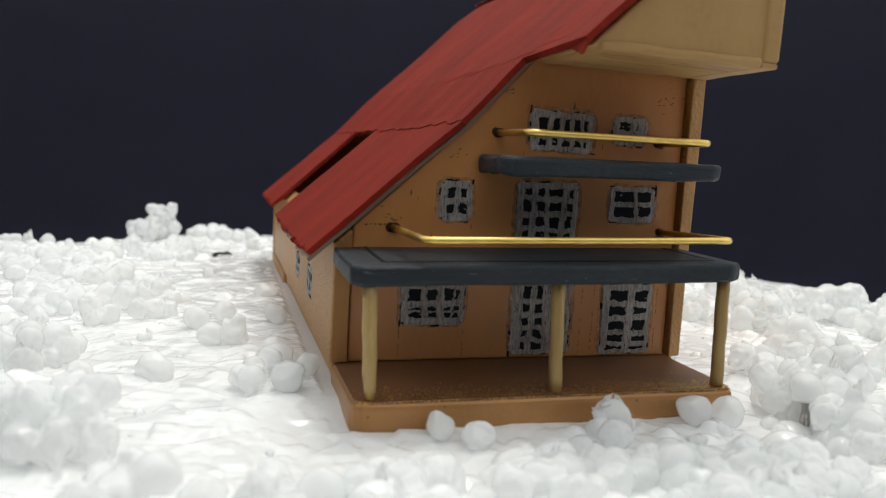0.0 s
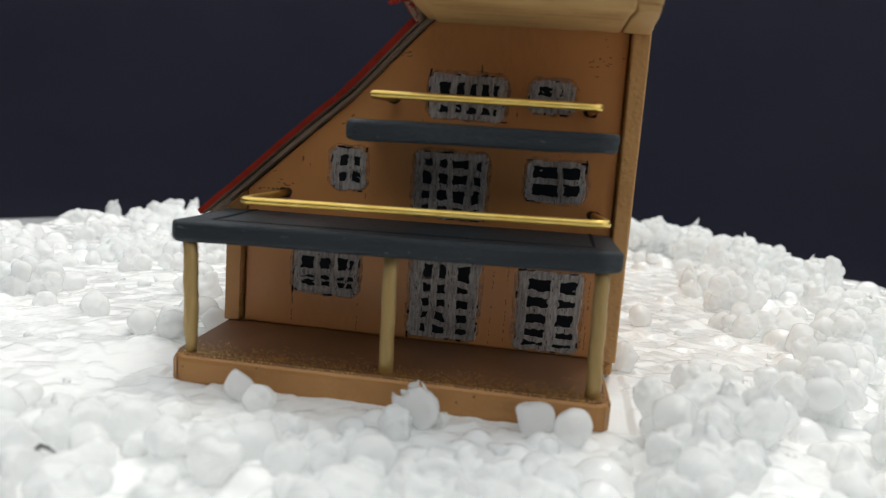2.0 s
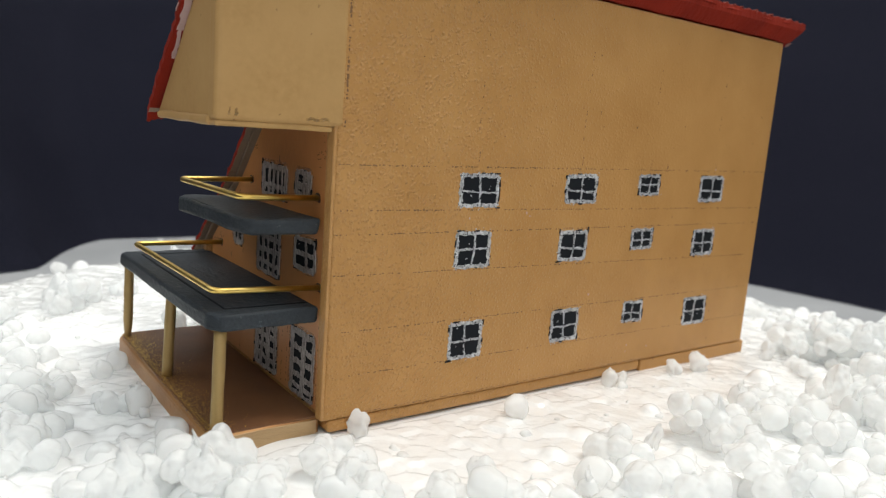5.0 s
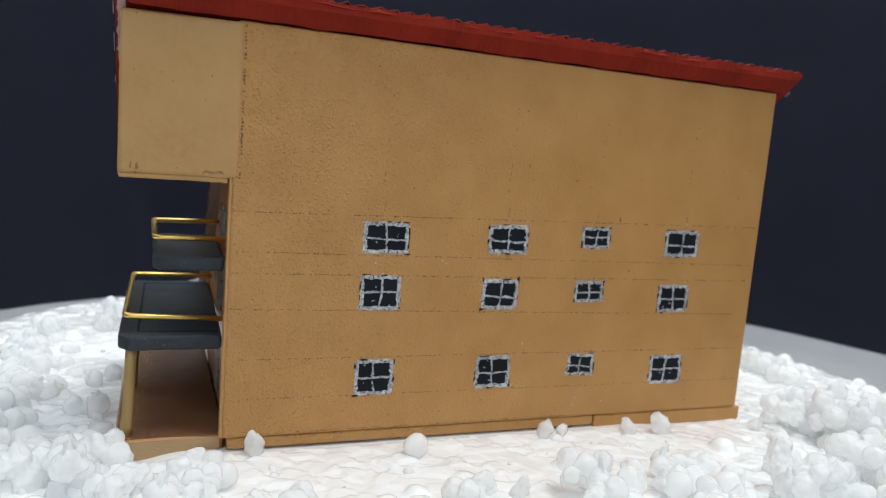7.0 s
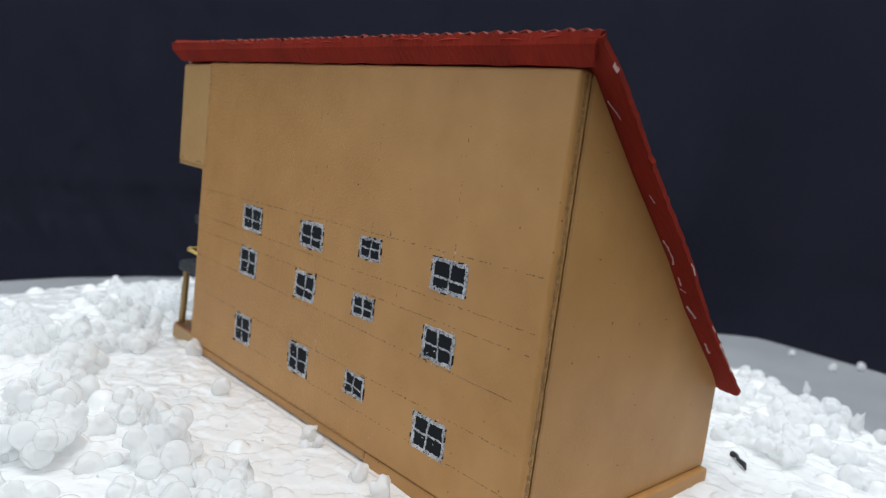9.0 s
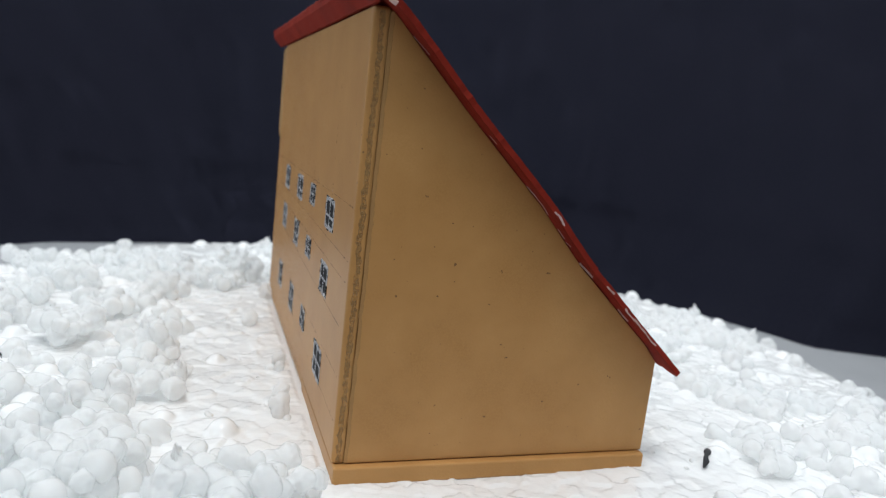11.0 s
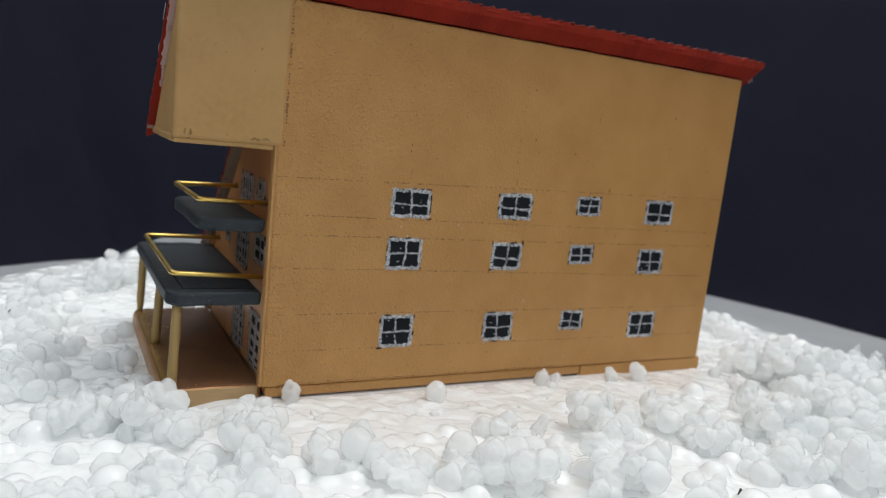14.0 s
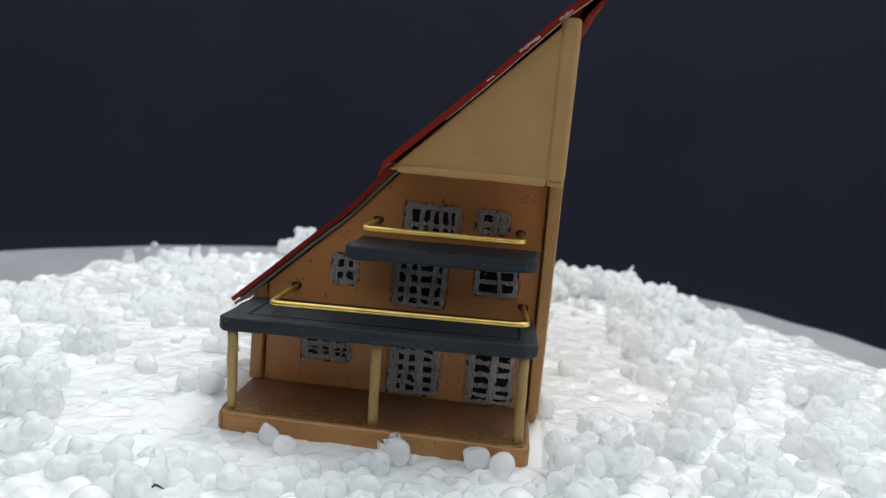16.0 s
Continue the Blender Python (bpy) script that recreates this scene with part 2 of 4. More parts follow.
def prism(outline, axis, a, b, bevel=0.25, wobble=0.0, cuts=0):
    """A board: an outline in the plane across the axis (x: y,z; y: x,z; z: x,y) that reaches from a to b along it, with soft edges."""
    bm = bmesh.new()
    place = {"x": lambda u, v, w: (w, u, v), "y": lambda u, v, w: (u, w, v), "z": lambda u, v, w: (u, v, w)}[axis]
    lo = [bm.verts.new([c * MM for c in place(u, v, a)]) for u, v in outline]
    hi = [bm.verts.new([c * MM for c in place(u, v, b)]) for u, v in outline]
    bm.faces.new(lo), bm.faces.new(hi)
    for i in range(len(lo)):
        j = (i + 1) % len(lo)
        bm.faces.new((lo[i], lo[j], hi[j], hi[i]))
    bmesh.ops.recalc_face_normals(bm, faces=bm.faces)
    if cuts:
        bmesh.ops.subdivide_edges(bm, edges=[e for e in bm.edges if e.calc_length() > 4 * MM], cuts=cuts, use_grid_fill=True)
    if bevel:
        sharp = [e for e in bm.edges if len(e.link_faces) == 2 and e.calc_face_angle(0) > 0.3]
        bmesh.ops.bevel(bm, geom=sharp, offset=bevel * MM, segments=3, affect="EDGES", profile=0.5)
    if wobble:
        for v in bm.verts:
            x, y, z = v.co / MM
            v.co += Vector((wob(x, y, z, 0.35, wobble), wob(x + 31, y, z, 0.35, wobble), wob(x, y + 17, z, 0.35, wobble))) * MM
    return bm


def rect(u0, u1, v0, v1):
    return [(u0, v0), (u1, v0), (u1, v1), (u0, v1)]


def tube(points, radius, sides=14, taper=None):
    """A round wire or dowel through points (mm)."""
    bm = bmesh.new()
    pts = [Vector(p) for p in points]
    rings, side = [], None
    for i, p in enumerate(pts):
        way = (pts[min(i + 1, len(pts) - 1)] - pts[max(i - 1, 0)]).normalized()
        side = way.orthogonal() if side is None else side - side.dot(way) * way
        side.normalize()
        up = way.cross(side)
        r = radius if taper is None else radius * taper[i]
        rings.append([bm.verts.new((p + r * (math.cos(a) * side + math.sin(a) * up)) * MM) for a in [2 * math.pi * k / sides for k in range(sides)]])
    for a, b in zip(rings, rings[1:]):
        for k in range(sides):
            bm.faces.new((a[k], a[(k + 1) % sides], b[(k + 1) % sides], b[k]))
    bm.faces.new(rings[0]), bm.faces.new(rings[-1])
    bmesh.ops.recalc_face_normals(bm, faces=bm.faces)
    return bm


def bent(corners, r=1.6, steps=6):
    """The corners of a bent wire, rounded."""
    out = [corners[0]]
    for a, b, c in zip(corners, corners[1:], corners[2:]):
        a, b, c = Vector(a), Vector(b), Vector(c)
        p, q = b + (a - b).normalized() * r, b + (c - b).normalized() * r
        for k in range(steps + 1):
            s = k / steps
            out.append(tuple((1 - s) ** 2 * p + 2 * s * (1 - s) * b + s * s * q))
    return out + [corners[-1]]


def stroke(bm, face, p, q, width, lift, seed, ragged=0.12, step=0.45):
    """One brush stroke of paint from p to q on a wall: a thin raised ribbon with ragged sides."""
    p, q = Vector(p), Vector(q)
    way = (q - p)
    n = max(2, int(way.length / step))
    way.normalize()
    side = Vector((-way.y, way.x))
    rows = []
    for i in range(n + 1):
        c = p.lerp(q, i / n)
        c = c + side * wob(c.x, c.y, seed, 0.6, ragged * 0.8)
        end = 0.95 if i in (0, n) else 1.0
        wl = width / 2 * end + wob(c.x * 2, c.y * 2, seed + 5.3, 0.9, ragged)
        wr = width / 2 * end + wob(c.x * 2, c.y * 2, seed + 9.1, 0.9, ragged)
        a, b = c + side * max(wl, 0.06), c - side * max(wr, 0.06)
        rows.append([bm.verts.new(face(*a, 0.0)), bm.verts.new(face(*(a * 0.85 + c * 0.15), lift)), bm.verts.new(face(*(b * 0.85 + c * 0.15), lift)), bm.verts.new(face(*b, 0.0))])
    for a, b in zip(rows, rows[1:]):
        for k in range(3):
            bm.faces.new((a[k], a[k + 1], b[k + 1], b[k]))
    for r in (rows[0], rows[-1]):
        bm.faces.new(r)
    bmesh.ops.recalc_face_normals(bm, faces=bm.faces)


def blot(bm, face, u0, u1, v0, v1, lift, seed, corner=0.15, ragged=0.2):
    """A painted patch with uneven edges."""
    pts = []
    for (a, b) in (((u0, v0), (u1, v0)), ((u1, v0), (u1, v1)), ((u1, v1), (u0, v1)), ((u0, v1), (u0, v0))):
        a, b = Vector(a), Vector(b)
        n = max(3, int((b - a).length / 0.5))
        for i in range(n):
            s = (i + 0.5) / n
            p = a.lerp(b, s)
            pull = corner * max(0.0, 1 - min(s, 1 - s) * (b - a).length / corner) if corner else 0
            mid = Vector(((u0 + u1) / 2, (v0 + v1) / 2))
            p += (mid - p).normalized() * (pull * 0.6 + wob(p.x, p.y, seed, 0.8, ragged))
            pts.append(p)
    low = [bm.verts.new(face(p.x, p.y, 0.0)) for p in pts]
    top = [bm.verts.new(face(p.x, p.y, lift)) for p in pts]
    bm.faces.new(top)
    for i in range(len(pts)):
        j = (i + 1) % len(pts)
        bm.faces.new((low[i], low[j], top[j], top[i]))
    bmesh.ops.recalc_face_normals(bm, faces=bm.faces)


# ---- the room, table and cloth ----
CX, CY, DISC = 45.0, 140.0, 129.0
def ring(r, n=96, wavy=0.0):
    return [(CX + (r + wavy * math.sin(i * 1.7) * math.sin(i * 0.61)) * math.cos(2 * math.pi * i / n), CY + (r + wavy * math.sin(i * 1.7) * math.sin(i * 0.61)) * math.sin(2 * math.pi * i / n)) for i in range(n)]


tagged(part("table_top", prism(ring(330), "z", -46, -20, 1.5), M_TABLE), "plain matt grey round tabletop under the foam sheet", "table", kind="structure")


def drape():
    """Navy cloth slung in soft folds round three sides of the table; the unseen side is left open to let room light in.
    """
    bm = bmesh.new()
    rows = []
    n = 200
    for k in range(15):
        z = -19.5 + 245 * (k / 14) ** 1.2
        lean = 220 * (k / 14) ** 1.1
        row = []
        for i in range(n + 1):
            # unseen gap from 310 to 356 degrees, added to light the house's front and side
            a = math.radians(-4 + 314 * i / n)
            fold = 12.0 * noise.noise(Vector((math.cos(a) * 2.6, math.sin(a) * 2.6, z * 0.0012))) + 9.0 * noise.noise(Vector((math.cos(a) * 9, math.sin(a) * 9, 3 + z * 0.002)))
            wide = max(0.0, min(1.0, (196 - math.degrees(a)) / 12, (math.degrees(a) - 40) / 40))
            r = 228 - 30 * max(0.0, math.cos(a + 2.45)) * (1 - wide) + 25 * wide * wide * (3 - 2 * wide) + lean + fold * min(1.0, 0.35 + k / 9)
            row.append(bm.verts.new(((CX + r * math.cos(a)) * MM, (CY + r * math.sin(a)) * MM, z * MM)))
        rows.append(row)
    for a, b in zip(rows, rows[1:]):
        for i in range(n):
            bm.faces.new((a[i], a[i + 1], b[i + 1], b[i]))
    bmesh.ops.solidify(bm, geom=bm.faces[:], thickness=0.8 * MM)
    return bm


tagged(part("backdrop", drape(), M_CLOTH, smooth=True), "dark navy cloth slung in soft folds behind the table", "cloth", kind="structure")

# ---- foam base ----
def ground_z(x, y):
    """Height of the foam sheet's top (mm)."""
    away = math.hypot(max(0.0, 12 - x, x - 74), max(0.0, 66 - y, y - 81))
    dip = max(0.0, 1 - away / 9)
    rear = max(0.0, 1 - math.hypot(max(0.0, 30 - x, x - 74), max(0.0, 188 - y, y - 208)) / 12)
    return 0.1 + wob(x, y, 0, 0.03, 0.35) - 1.35 * dip * dip * (3 - 2 * dip) - 0.6 * rear * rear * (3 - 2 * rear)


def reach_of(x, y):
    """The sheet's radius in the direction of a place: it is cut a little short on one side."""
    a = math.atan2(y - CY, x - CX)
    return DISC - 2.5 - 9.5 * max(0.0, math.cos(a + 2.53))


def cover(x, y):
    """How thickly the beads lie: 0 bare, 1 heaped."""
    far = math.hypot(x - CX, y - CY)
    if far > reach_of(x, y) - 4:
        return 0
    if 13.0 < x < 75.0 and 77 < y < 210:
        return 0
    c = 0.62 + 0.95 * noise.noise(Vector((x * 0.045, y * 0.045, 2.0)))
    if y < 72:
        c += 0.35
    if 74 < x < 104 and 78 < y < 200:
        c *= 0.05 + 0.8 * max(0.0, (x - 88) / 16)
    if -14 < x < 15 and 68 < y < 200:
        c *= 0.22
    if 66 < y <= 77 and 14 < x < 62:
        c *= 0.2
    if y > 205 and x < 78:
        c *= 0.55
    if 76 < x < 112 and 196 < y < 262:
        c += 0.4
    if x > 132 and y > 145:
        c *= 0.2
    if x < -6 and y < 112:
        c *= 0.3 if far < 92 else 0.06
    if y < 60 and far > 100:
        c *= 0.12
    if 60 < x < 86 and 192 < y < 222:
        c *= 0.04
    if -4 < x <= 60 and 205 < y < 224:
        c *= 0.08
    if 95 < x < 132 and 80 < y < 200:
        c *= 0.8
    return max(0.0, min(1.0, c))


def half_sunk():
    """Beads pressed into the sheet, so that only their caps show: (x, y, z, radius), sorted into 4 mm squares."""
    rs = random.Random(21)
    boxes = {}
    pitch = 3.5
    for i in range(-40, 41):
        for j in range(-44, 45):
            x = CX + (i + 0.5 * (j % 2)) * pitch + rs.uniform(-1.2, 1.2)
            y = CY + j * pitch * 0.87 + rs.uniform(-1.2, 1.2)
            if rs.random() > 0.22 * cover(x, y) + 0.02 or (12 < x < 76 and 76 < y < 210):
                continue
            r = rs.triangular(1.6, 3.2, 2.3)
            if 8 < x < 73 and 70 < y < 80:
                r = min(r, 1.6)
            z = ground_z(x, y) + r * rs.triangular(-0.8, 0.1, -0.55)
            for a in range(int((x - r - 1) // 4), int((x + r + 1) // 4) + 1):
                for b in range(int((y - r - 1) // 4), int((y + r + 1) // 4) + 1):
                    boxes.setdefault((a, b), []).append((x, y, z, r))
    return boxes


def sheet():
    boxes = half_sunk()
    bm = bmesh.new()
    step = 0.43
    n = int(DISC / step) + 2
    grid = {}
    for i in range(-n, n + 1):
        for j in range(-n, n + 1):
            x, y = i * step, j * step
            r = math.hypot(x, y)
            lim = reach_of(CX + x, CY + y) + wob(x, y, 4, 0.04, 1.6)
            if r > lim + step * 1.5:
                continue
            if r > lim:
                x, y = x * lim / r, y * lim / r
            wx, wy = CX + x, CY + y
            spot = Vector((wx * 0.30 + wob(wx, wy, 5, 0.3, 0.2), wy * 0.30 + wob(wx, wy, 9, 0.3, 0.2), 0.0))
            d, cells = noise.voronoi(spot)
            off = spot - cells[0]
            plate = 0.55 * noise.noise(cells[0] * 7.3) + 0.35 * (off.x * noise.noise(cells[0] * 5.1) + off.y * noise.noise(cells[0] * 9.7)) + wob(wx, wy, 2, 0.8, 0.05) + wob(wx, wy, 6, 0.12, 0.3)
            inside = 15 < wx < 73 and 80 < wy < 207
            seam = max(0.0, 1 - (d[1] - d[0]) / 0.10)
            dome = 0.0 if inside else plate - 0.10 * seam * seam
            drop = -1.5 * max(0.0, (r - lim + 6) / 6) ** 2
            top = ground_z(wx, wy) + (-0.35 if inside else dome)
            total = math.exp(3.5 * top)
            for bx, by, bz, br in boxes.get((int(wx // 4), int(wy // 4)), ()):
                away = math.hypot(wx - bx, wy - by)
                if away < br + 0.8:
                    total += math.exp(3.5 * (bz + math.sqrt(max(0.0, br * br - away * away)) - 3.0 * max(0.0, away - br)))
            grid[i, j] = bm.verts.new((wx * MM, wy * MM, (math.log(total) / 3.5 + drop) * MM))
    for (i, j), v in grid.items():
        q = [grid.get(k) for k in ((i, j), (i + 1, j), (i + 1, j + 1), (i, j + 1))]
        if all(q):
            bm.faces.new(q)
    edge = [e for e in bm.edges if len(e.link_faces) == 1]
    down = bmesh.ops.extrude_edge_only(bm, edges=edge)["geom"]
    low = [g for g in down if isinstance(g, bmesh.types.BMVert)]
    for v in low:
        v.co.z = -19.6 * MM
    return bm


tagged(part("ground", sheet(), M_FOAM, smooth=True), "round white polystyrene foam sheet with a beady surface", "foam base", kind="structure")

# ---- the model house ----
Z0 = 15.6          # heights below are given from a datum 15.6 mm under the foam's top
house = tagged(new("model_house"), "hand-painted tan wooden model house with a steep red card roof", "model house")
house.location = (CX * MM, 0.145, 0)
house_inv = Matrix.Translation((-CX * MM, -0.145, -Z0 * MM))


def hp(name, bm, mat, parent=house, label="", smooth=False):
    """A part of the house, from plans in house millimetres."""
    bm.transform(house_inv)
    return part(name, bm, mat, parent, label, smooth)


TERRACE = [(18.9, 79.0), (68.6, 79.0), (69.5, 79.3), (70.1, 80.2), (70.1, 96.4), (17.0, 96.4), (17.0, 80.6), (17.3, 79.8), (18.0, 79.2)]
terrace = hp("terrace", prism(TERRACE, "z", 13.8, 17.9, 0.95, 0.12, 3), M_TERRACE, label="copper-brown terrace slab with a gold-dusted top")
hp("deck", prism([(43.5 + (x - 43.5) * 0.985, 87.4 + (y - 87.4) * 0.955) for x, y in TERRACE], "z", 17.7, 18.02, 0.05, 0.02, 2), M_DECK, terrace, "gold-dusted brown deck")
hp("plinth", prism(rect(17.2, 71.85, 96.7, 169.0), "z", 15.75, 17.75, 0.45, 0.10), M_WALL)
hp("plinth", prism(rect(16.5, 71.98, 169.2, 207.2), "z", 14.7, 17.72, 0.4, 0.10), M_WALL)
wall_right = hp("side_wall", prism([(70.0, 17.78), (72.1, 17.78), (71.8, 86.5), (69.1, 86.5)], "y", 95.7, 205.8, 0.6, 0.05), M_WALL, label="tan stippled side wall with three rows of painted windows")
hp("wall_edge", prism([(70.05, 17.95), (72.0, 17.95), (71.65, 86.1), (69.2, 86.1)], "y", 95.3, 95.85, 0.25, 0.10, 6), M_RIM)
wall_left = hp("side_wall", prism([(16.7, 18.0), (19.1, 18.0), (19.1, 36.7), (16.7, 34.5)], "y", 95.7, 203.1, 0.3, 0.05), M_WALL, label="low tan side wall under the eave")
hp("wall_edge", prism([(16.85, 18.2), (19.0, 18.2), (19.0, 36.3), (16.85, 34.3)], "y", 95.42, 95.72, 0.08, 0.05, 4), M_TERRACE)
front = hp("front_wall", prism([(19.3, 17.9), (69.85, 17.9), (69.0, 85.0), (43.2, 60.4), (34.0, 50.6), (19.3, 37.0)], "y", 96.5, 98.5, 0.3, 0.04), M_FACADE, label="copper-brown front wall with painted windows and doors")
rear = hp("rear_wall", prism([(16.5, 17.9), (69.99, 17.9), (69.09, 86.2), (57.0, 74.0), (42.2, 60.0), (34.0, 51.0), (19.1, 37.4), (16.5, 34.4)], "y", 203.2, 205.9, 0.15, 0.05), M_WALL, label="plain tan rear wall without openings")

# attic block over the terrace
gable = hp("gable_block", prism([(43.3, 61.1), (68.6, 61.4), (68.6, 85.5)], "y", 79.0, 95.3, 0.4, 0.06), M_PALE, label="pale tan attic block that overhangs the balconies")
gable_side = hp("gable_side", prism([(67.75, 78.7), (70.7, 78.7), (72.05, 96.7), (67.75, 96.7)], "z", 61.5, 86.2, 0.7, 0.08), M_PALE)

hp("gable_lip", prism([(44.6, 78.6), (67.9, 78.6), (67.9, 95.2), (44.6, 95.2)], "z", 60.75, 62.0, 0.5, 0.18, 6), M_PALE, gable)
hp("gable_lip", prism([(68.0, 78.9), (70.5, 78.9), (71.7, 95.2), (68.0, 95.2)], "z", 60.8, 61.6, 0.3, 0.12, 4), M_PALE, gable_side)

# roof sheets: profile points across (x, top height)
PROFILE = [(12.6, 32.7), (33.8, 51.9), (42.1, 60.9), (56.6, 74.6), (67.9, 86.0), (73.6, 90.6)]


def roof_z(x):
    for (a, za), (b, zb) in zip(PROFILE, PROFILE[1:]):
        if x <= b:
            return za + (zb - za) * (x - a) / (b - a)
    return PROFILE[-1][1]


def curl(y):
    """The card bends up a little towards its front edge."""
    return 0.65 * max(0.0, min(1.0, (118 - y) / 24))


def roof_sheet(x0, x1, front_y, back_y, thick, lift, jag=0.35, bare_to=0.0):
    """A card sheet on the slope, with torn edges; front_y(x) is its front edge."""
    bm = bmesh.new()
    nx = max(2, int((x1 - x0) / 0.8))
    rows = []
    for i in range(nx + 1):
        x = x0 + (x1 - x0) * i / nx
        y0 = front_y(x)
        ny = 60
        row = []
        for j in range(ny + 1):
            y = y0 + (back_y - y0) * j / ny
            e = jag if j in (0, ny) else 0.0
            yy = y + wob(x * 2, y, 3, 0.7, e)
            xx = x + (wob(x, y * 2, 8, 0.8, jag * 1.4) if i in (0, nx) else 0.0)
            if i == 0:
                xx += 0.5 * abs(math.sin(1.25 * yy))
            zz = roof_z(xx) + lift + curl(yy) + wob(xx, yy, 1, 0.12, 0.25)
            row.append(Vector((xx, yy, zz)))
        rows.append(row)
    top = [[bm.verts.new(p * MM) for p in r] for r in rows]
    down = Vector((0.68, 0, -0.73)) * thick
    low = [[bm.verts.new((p + down) * MM) for p in r] for r in rows]
    for a, b, flip in ((top, None, 0), (low, None, 1)):
        for i in range(nx):
            for j in range(len(a[0]) - 1):
                q = (a[i][j], a[i + 1][j], a[i + 1][j + 1], a[i][j + 1])
                f = bm.faces.new(q)
                f.material_index = 1 if flip and rows[i + 1][j].x < bare_to and rows[i][j].y < 152 else 0
    def wall(s, t):
        for k in range(len(s) - 1):
            bm.faces.new((s[k], s[k + 1], t[k + 1], t[k]))
    wall(top[0], low[0]), wall(top[-1], low[-1])
    wall([r[0] for r in top], [r[0] for r in low]), wall([r[-1] for r in top], [r[-1] for r in low])
    bmesh.ops.recalc_face_normals(bm, faces=bm.faces)
    return bm


roof = hp("roof", roof_sheet(32.6, 73.4, lambda x: 94.4 if x < 42.2 else 77.8, 209.8, 0.9, 0.30, bare_to=43.5), M_RED, label="steep red-painted card roof with torn edges")
roof.data.materials.append(M_LINING)
for from_x, front_y, back_y in ((12.6, lambda x: 94.5, 153.0), (13.2, lambda x: 171.0 + 0.3 * (x - 13), 209.6)):
    eave = hp("eave_sheet", roof_sheet(from_x, 33.4, front_y, back_y, 0.8, 0.08, bare_to=40.0 if back_y < 160 else 0.0), M_RED, roof)
    eave.data.materials.append(M_LINING)

hp("lining", roof_sheet(13.0, 43.6, lambda x: 95.6, 152.0, 0.5, -1.30, 0.1), M_LINING, roof, "bare brown card under the eave")


def ridge_flap():
    bm = bmesh.new()
    rows = []
    for j in range(301):
        y = 77.7 + 132.1 * j / 300
        cut = 1.0 - j / 150
        top = Vector((73.9 + wob(y, 0, 2, 0.3, 0.2), y, 90.7 + wob(y, 3, 2, 0.9, 0.25) + abs(wob(y, 9, 4, 2.3, 0.5))))
        mid = Vector((74.0 + wob(y, 7, 1, 0.1, 0.2), y + 0.9 * cut, 89.2))
        bot = Vector((72.0, y + 2.2 * cut, 86.7 + wob(y, 1, 5, 0.2, 0.25)))
        rows.append([top, mid, bot])
    out = [[bm.verts.new(p * MM) for p in r] for r in rows]
    inn = [[bm.verts.new((p + Vector((-0.6, 0, 0))) * MM) for p in r] for r in rows]
    for g in (out, inn):
        for a, b in zip(g, g[1:]):
            for k in range(2):
                bm.faces.new((a[k], a[k + 1], b[k + 1], b[k]))
    for k in (0, 2):
        for a, b, c, d in zip(out, out[1:], inn[1:], inn):
            bm.faces.new((a[k], b[k], c[k], d[k]))
    for g, h in ((out[0], inn[0]), (out[-1], inn[-1])):
        for k in range(2):
            bm.faces.new((g[k], g[k + 1], h[k + 1], h[k]))
    bmesh.ops.recalc_face_normals(bm, faces=bm.faces)
    return bm


hp("ridge_flap", ridge_flap(), M_RED, roof)


def fluting():
    """The wavy inner paper of the card, bare along the ridge."""
    bm = bmesh.new()
    rows = []
    for j in range(900):
        y = 78.4 + 130.6 * j / 899
        tooth = (y / 2.7 + 0.35 * noise.noise(Vector((y * 0.11, 3, 0)))) % 1.0
        z = 90.85 + (0.5 + 0.4 * noise.noise(Vector((y * 0.35, 0, 5)))) * (tooth / 0.75 if tooth < 0.75 else (1 - tooth) / 0.25)
        rows.append([bm.verts.new((x * MM, y * MM, (z + dz) * MM)) for x, dz in ((72.3, 0.0), (73.5, 0.0), (73.5, -0.22), (72.3, -0.22))])
    for a, b in zip(rows, rows[1:]):
        for k in range(4):
            bm.faces.new((a[k], a[(k + 1) % 4], b[(k + 1) % 4], b[k]))
    bm.faces.new(rows[0]), bm.faces.new(rows[-1])
    bmesh.ops.recalc_face_normals(bm, faces=bm.faces)
    return bm


hp("fluting", fluting(), M_KRAFT, roof, "wavy bare paper along the ridge")


def fringe():
    """The torn, down-curled border of the roof card under the attic block."""
    bm = bmesh.new()
    rows = []
    for j in range(71):
        s = j / 70
        y = 94.8 - 17.0 * s
        x = 42.6 + 0.7 * math.sin(s * 3.0)
        tooth = 0.35 + 0.45 * abs(math.sin(j * 0.9)) * (1 - 0.5 * s) + (0.9 * max(0.0, (s - 0.75) / 0.25)) + wob(j * 3.1, 0, 7, 0.4, 0.3)
        top, tip = Vector((x, y, roof_z(x) + 0.35 + curl(y))), Vector((x - 0.55 - 0.25 * tooth, y, roof_z(x) - 0.2 - tooth))
        rows.append([bm.verts.new(p * MM) for p in (top, tip, tip + Vector((0.35, 0, 0.1)), top + Vector((0.5, 0, -0.4)))])
    for a, b in zip(rows, rows[1:]):
        for k in range(4):
            bm.faces.new((a[k], a[(k + 1) % 4], b[(k + 1) % 4], b[k]))
    bm.faces.new(rows[0]), bm.faces.new(rows[-1])
    bmesh.ops.recalc_face_normals(bm, faces=bm.faces)
    return bm


hp("torn_fringe", fringe(), M_RED, roof, "torn curled border of red card")

# balconies, posts and rails; both slabs hang a little to one side
def hang(bm, x0=43.0, slope=0.021):
    for v in bm.verts:
        v.co.z += (v.co.x - x0 * MM) * slope
    return bm


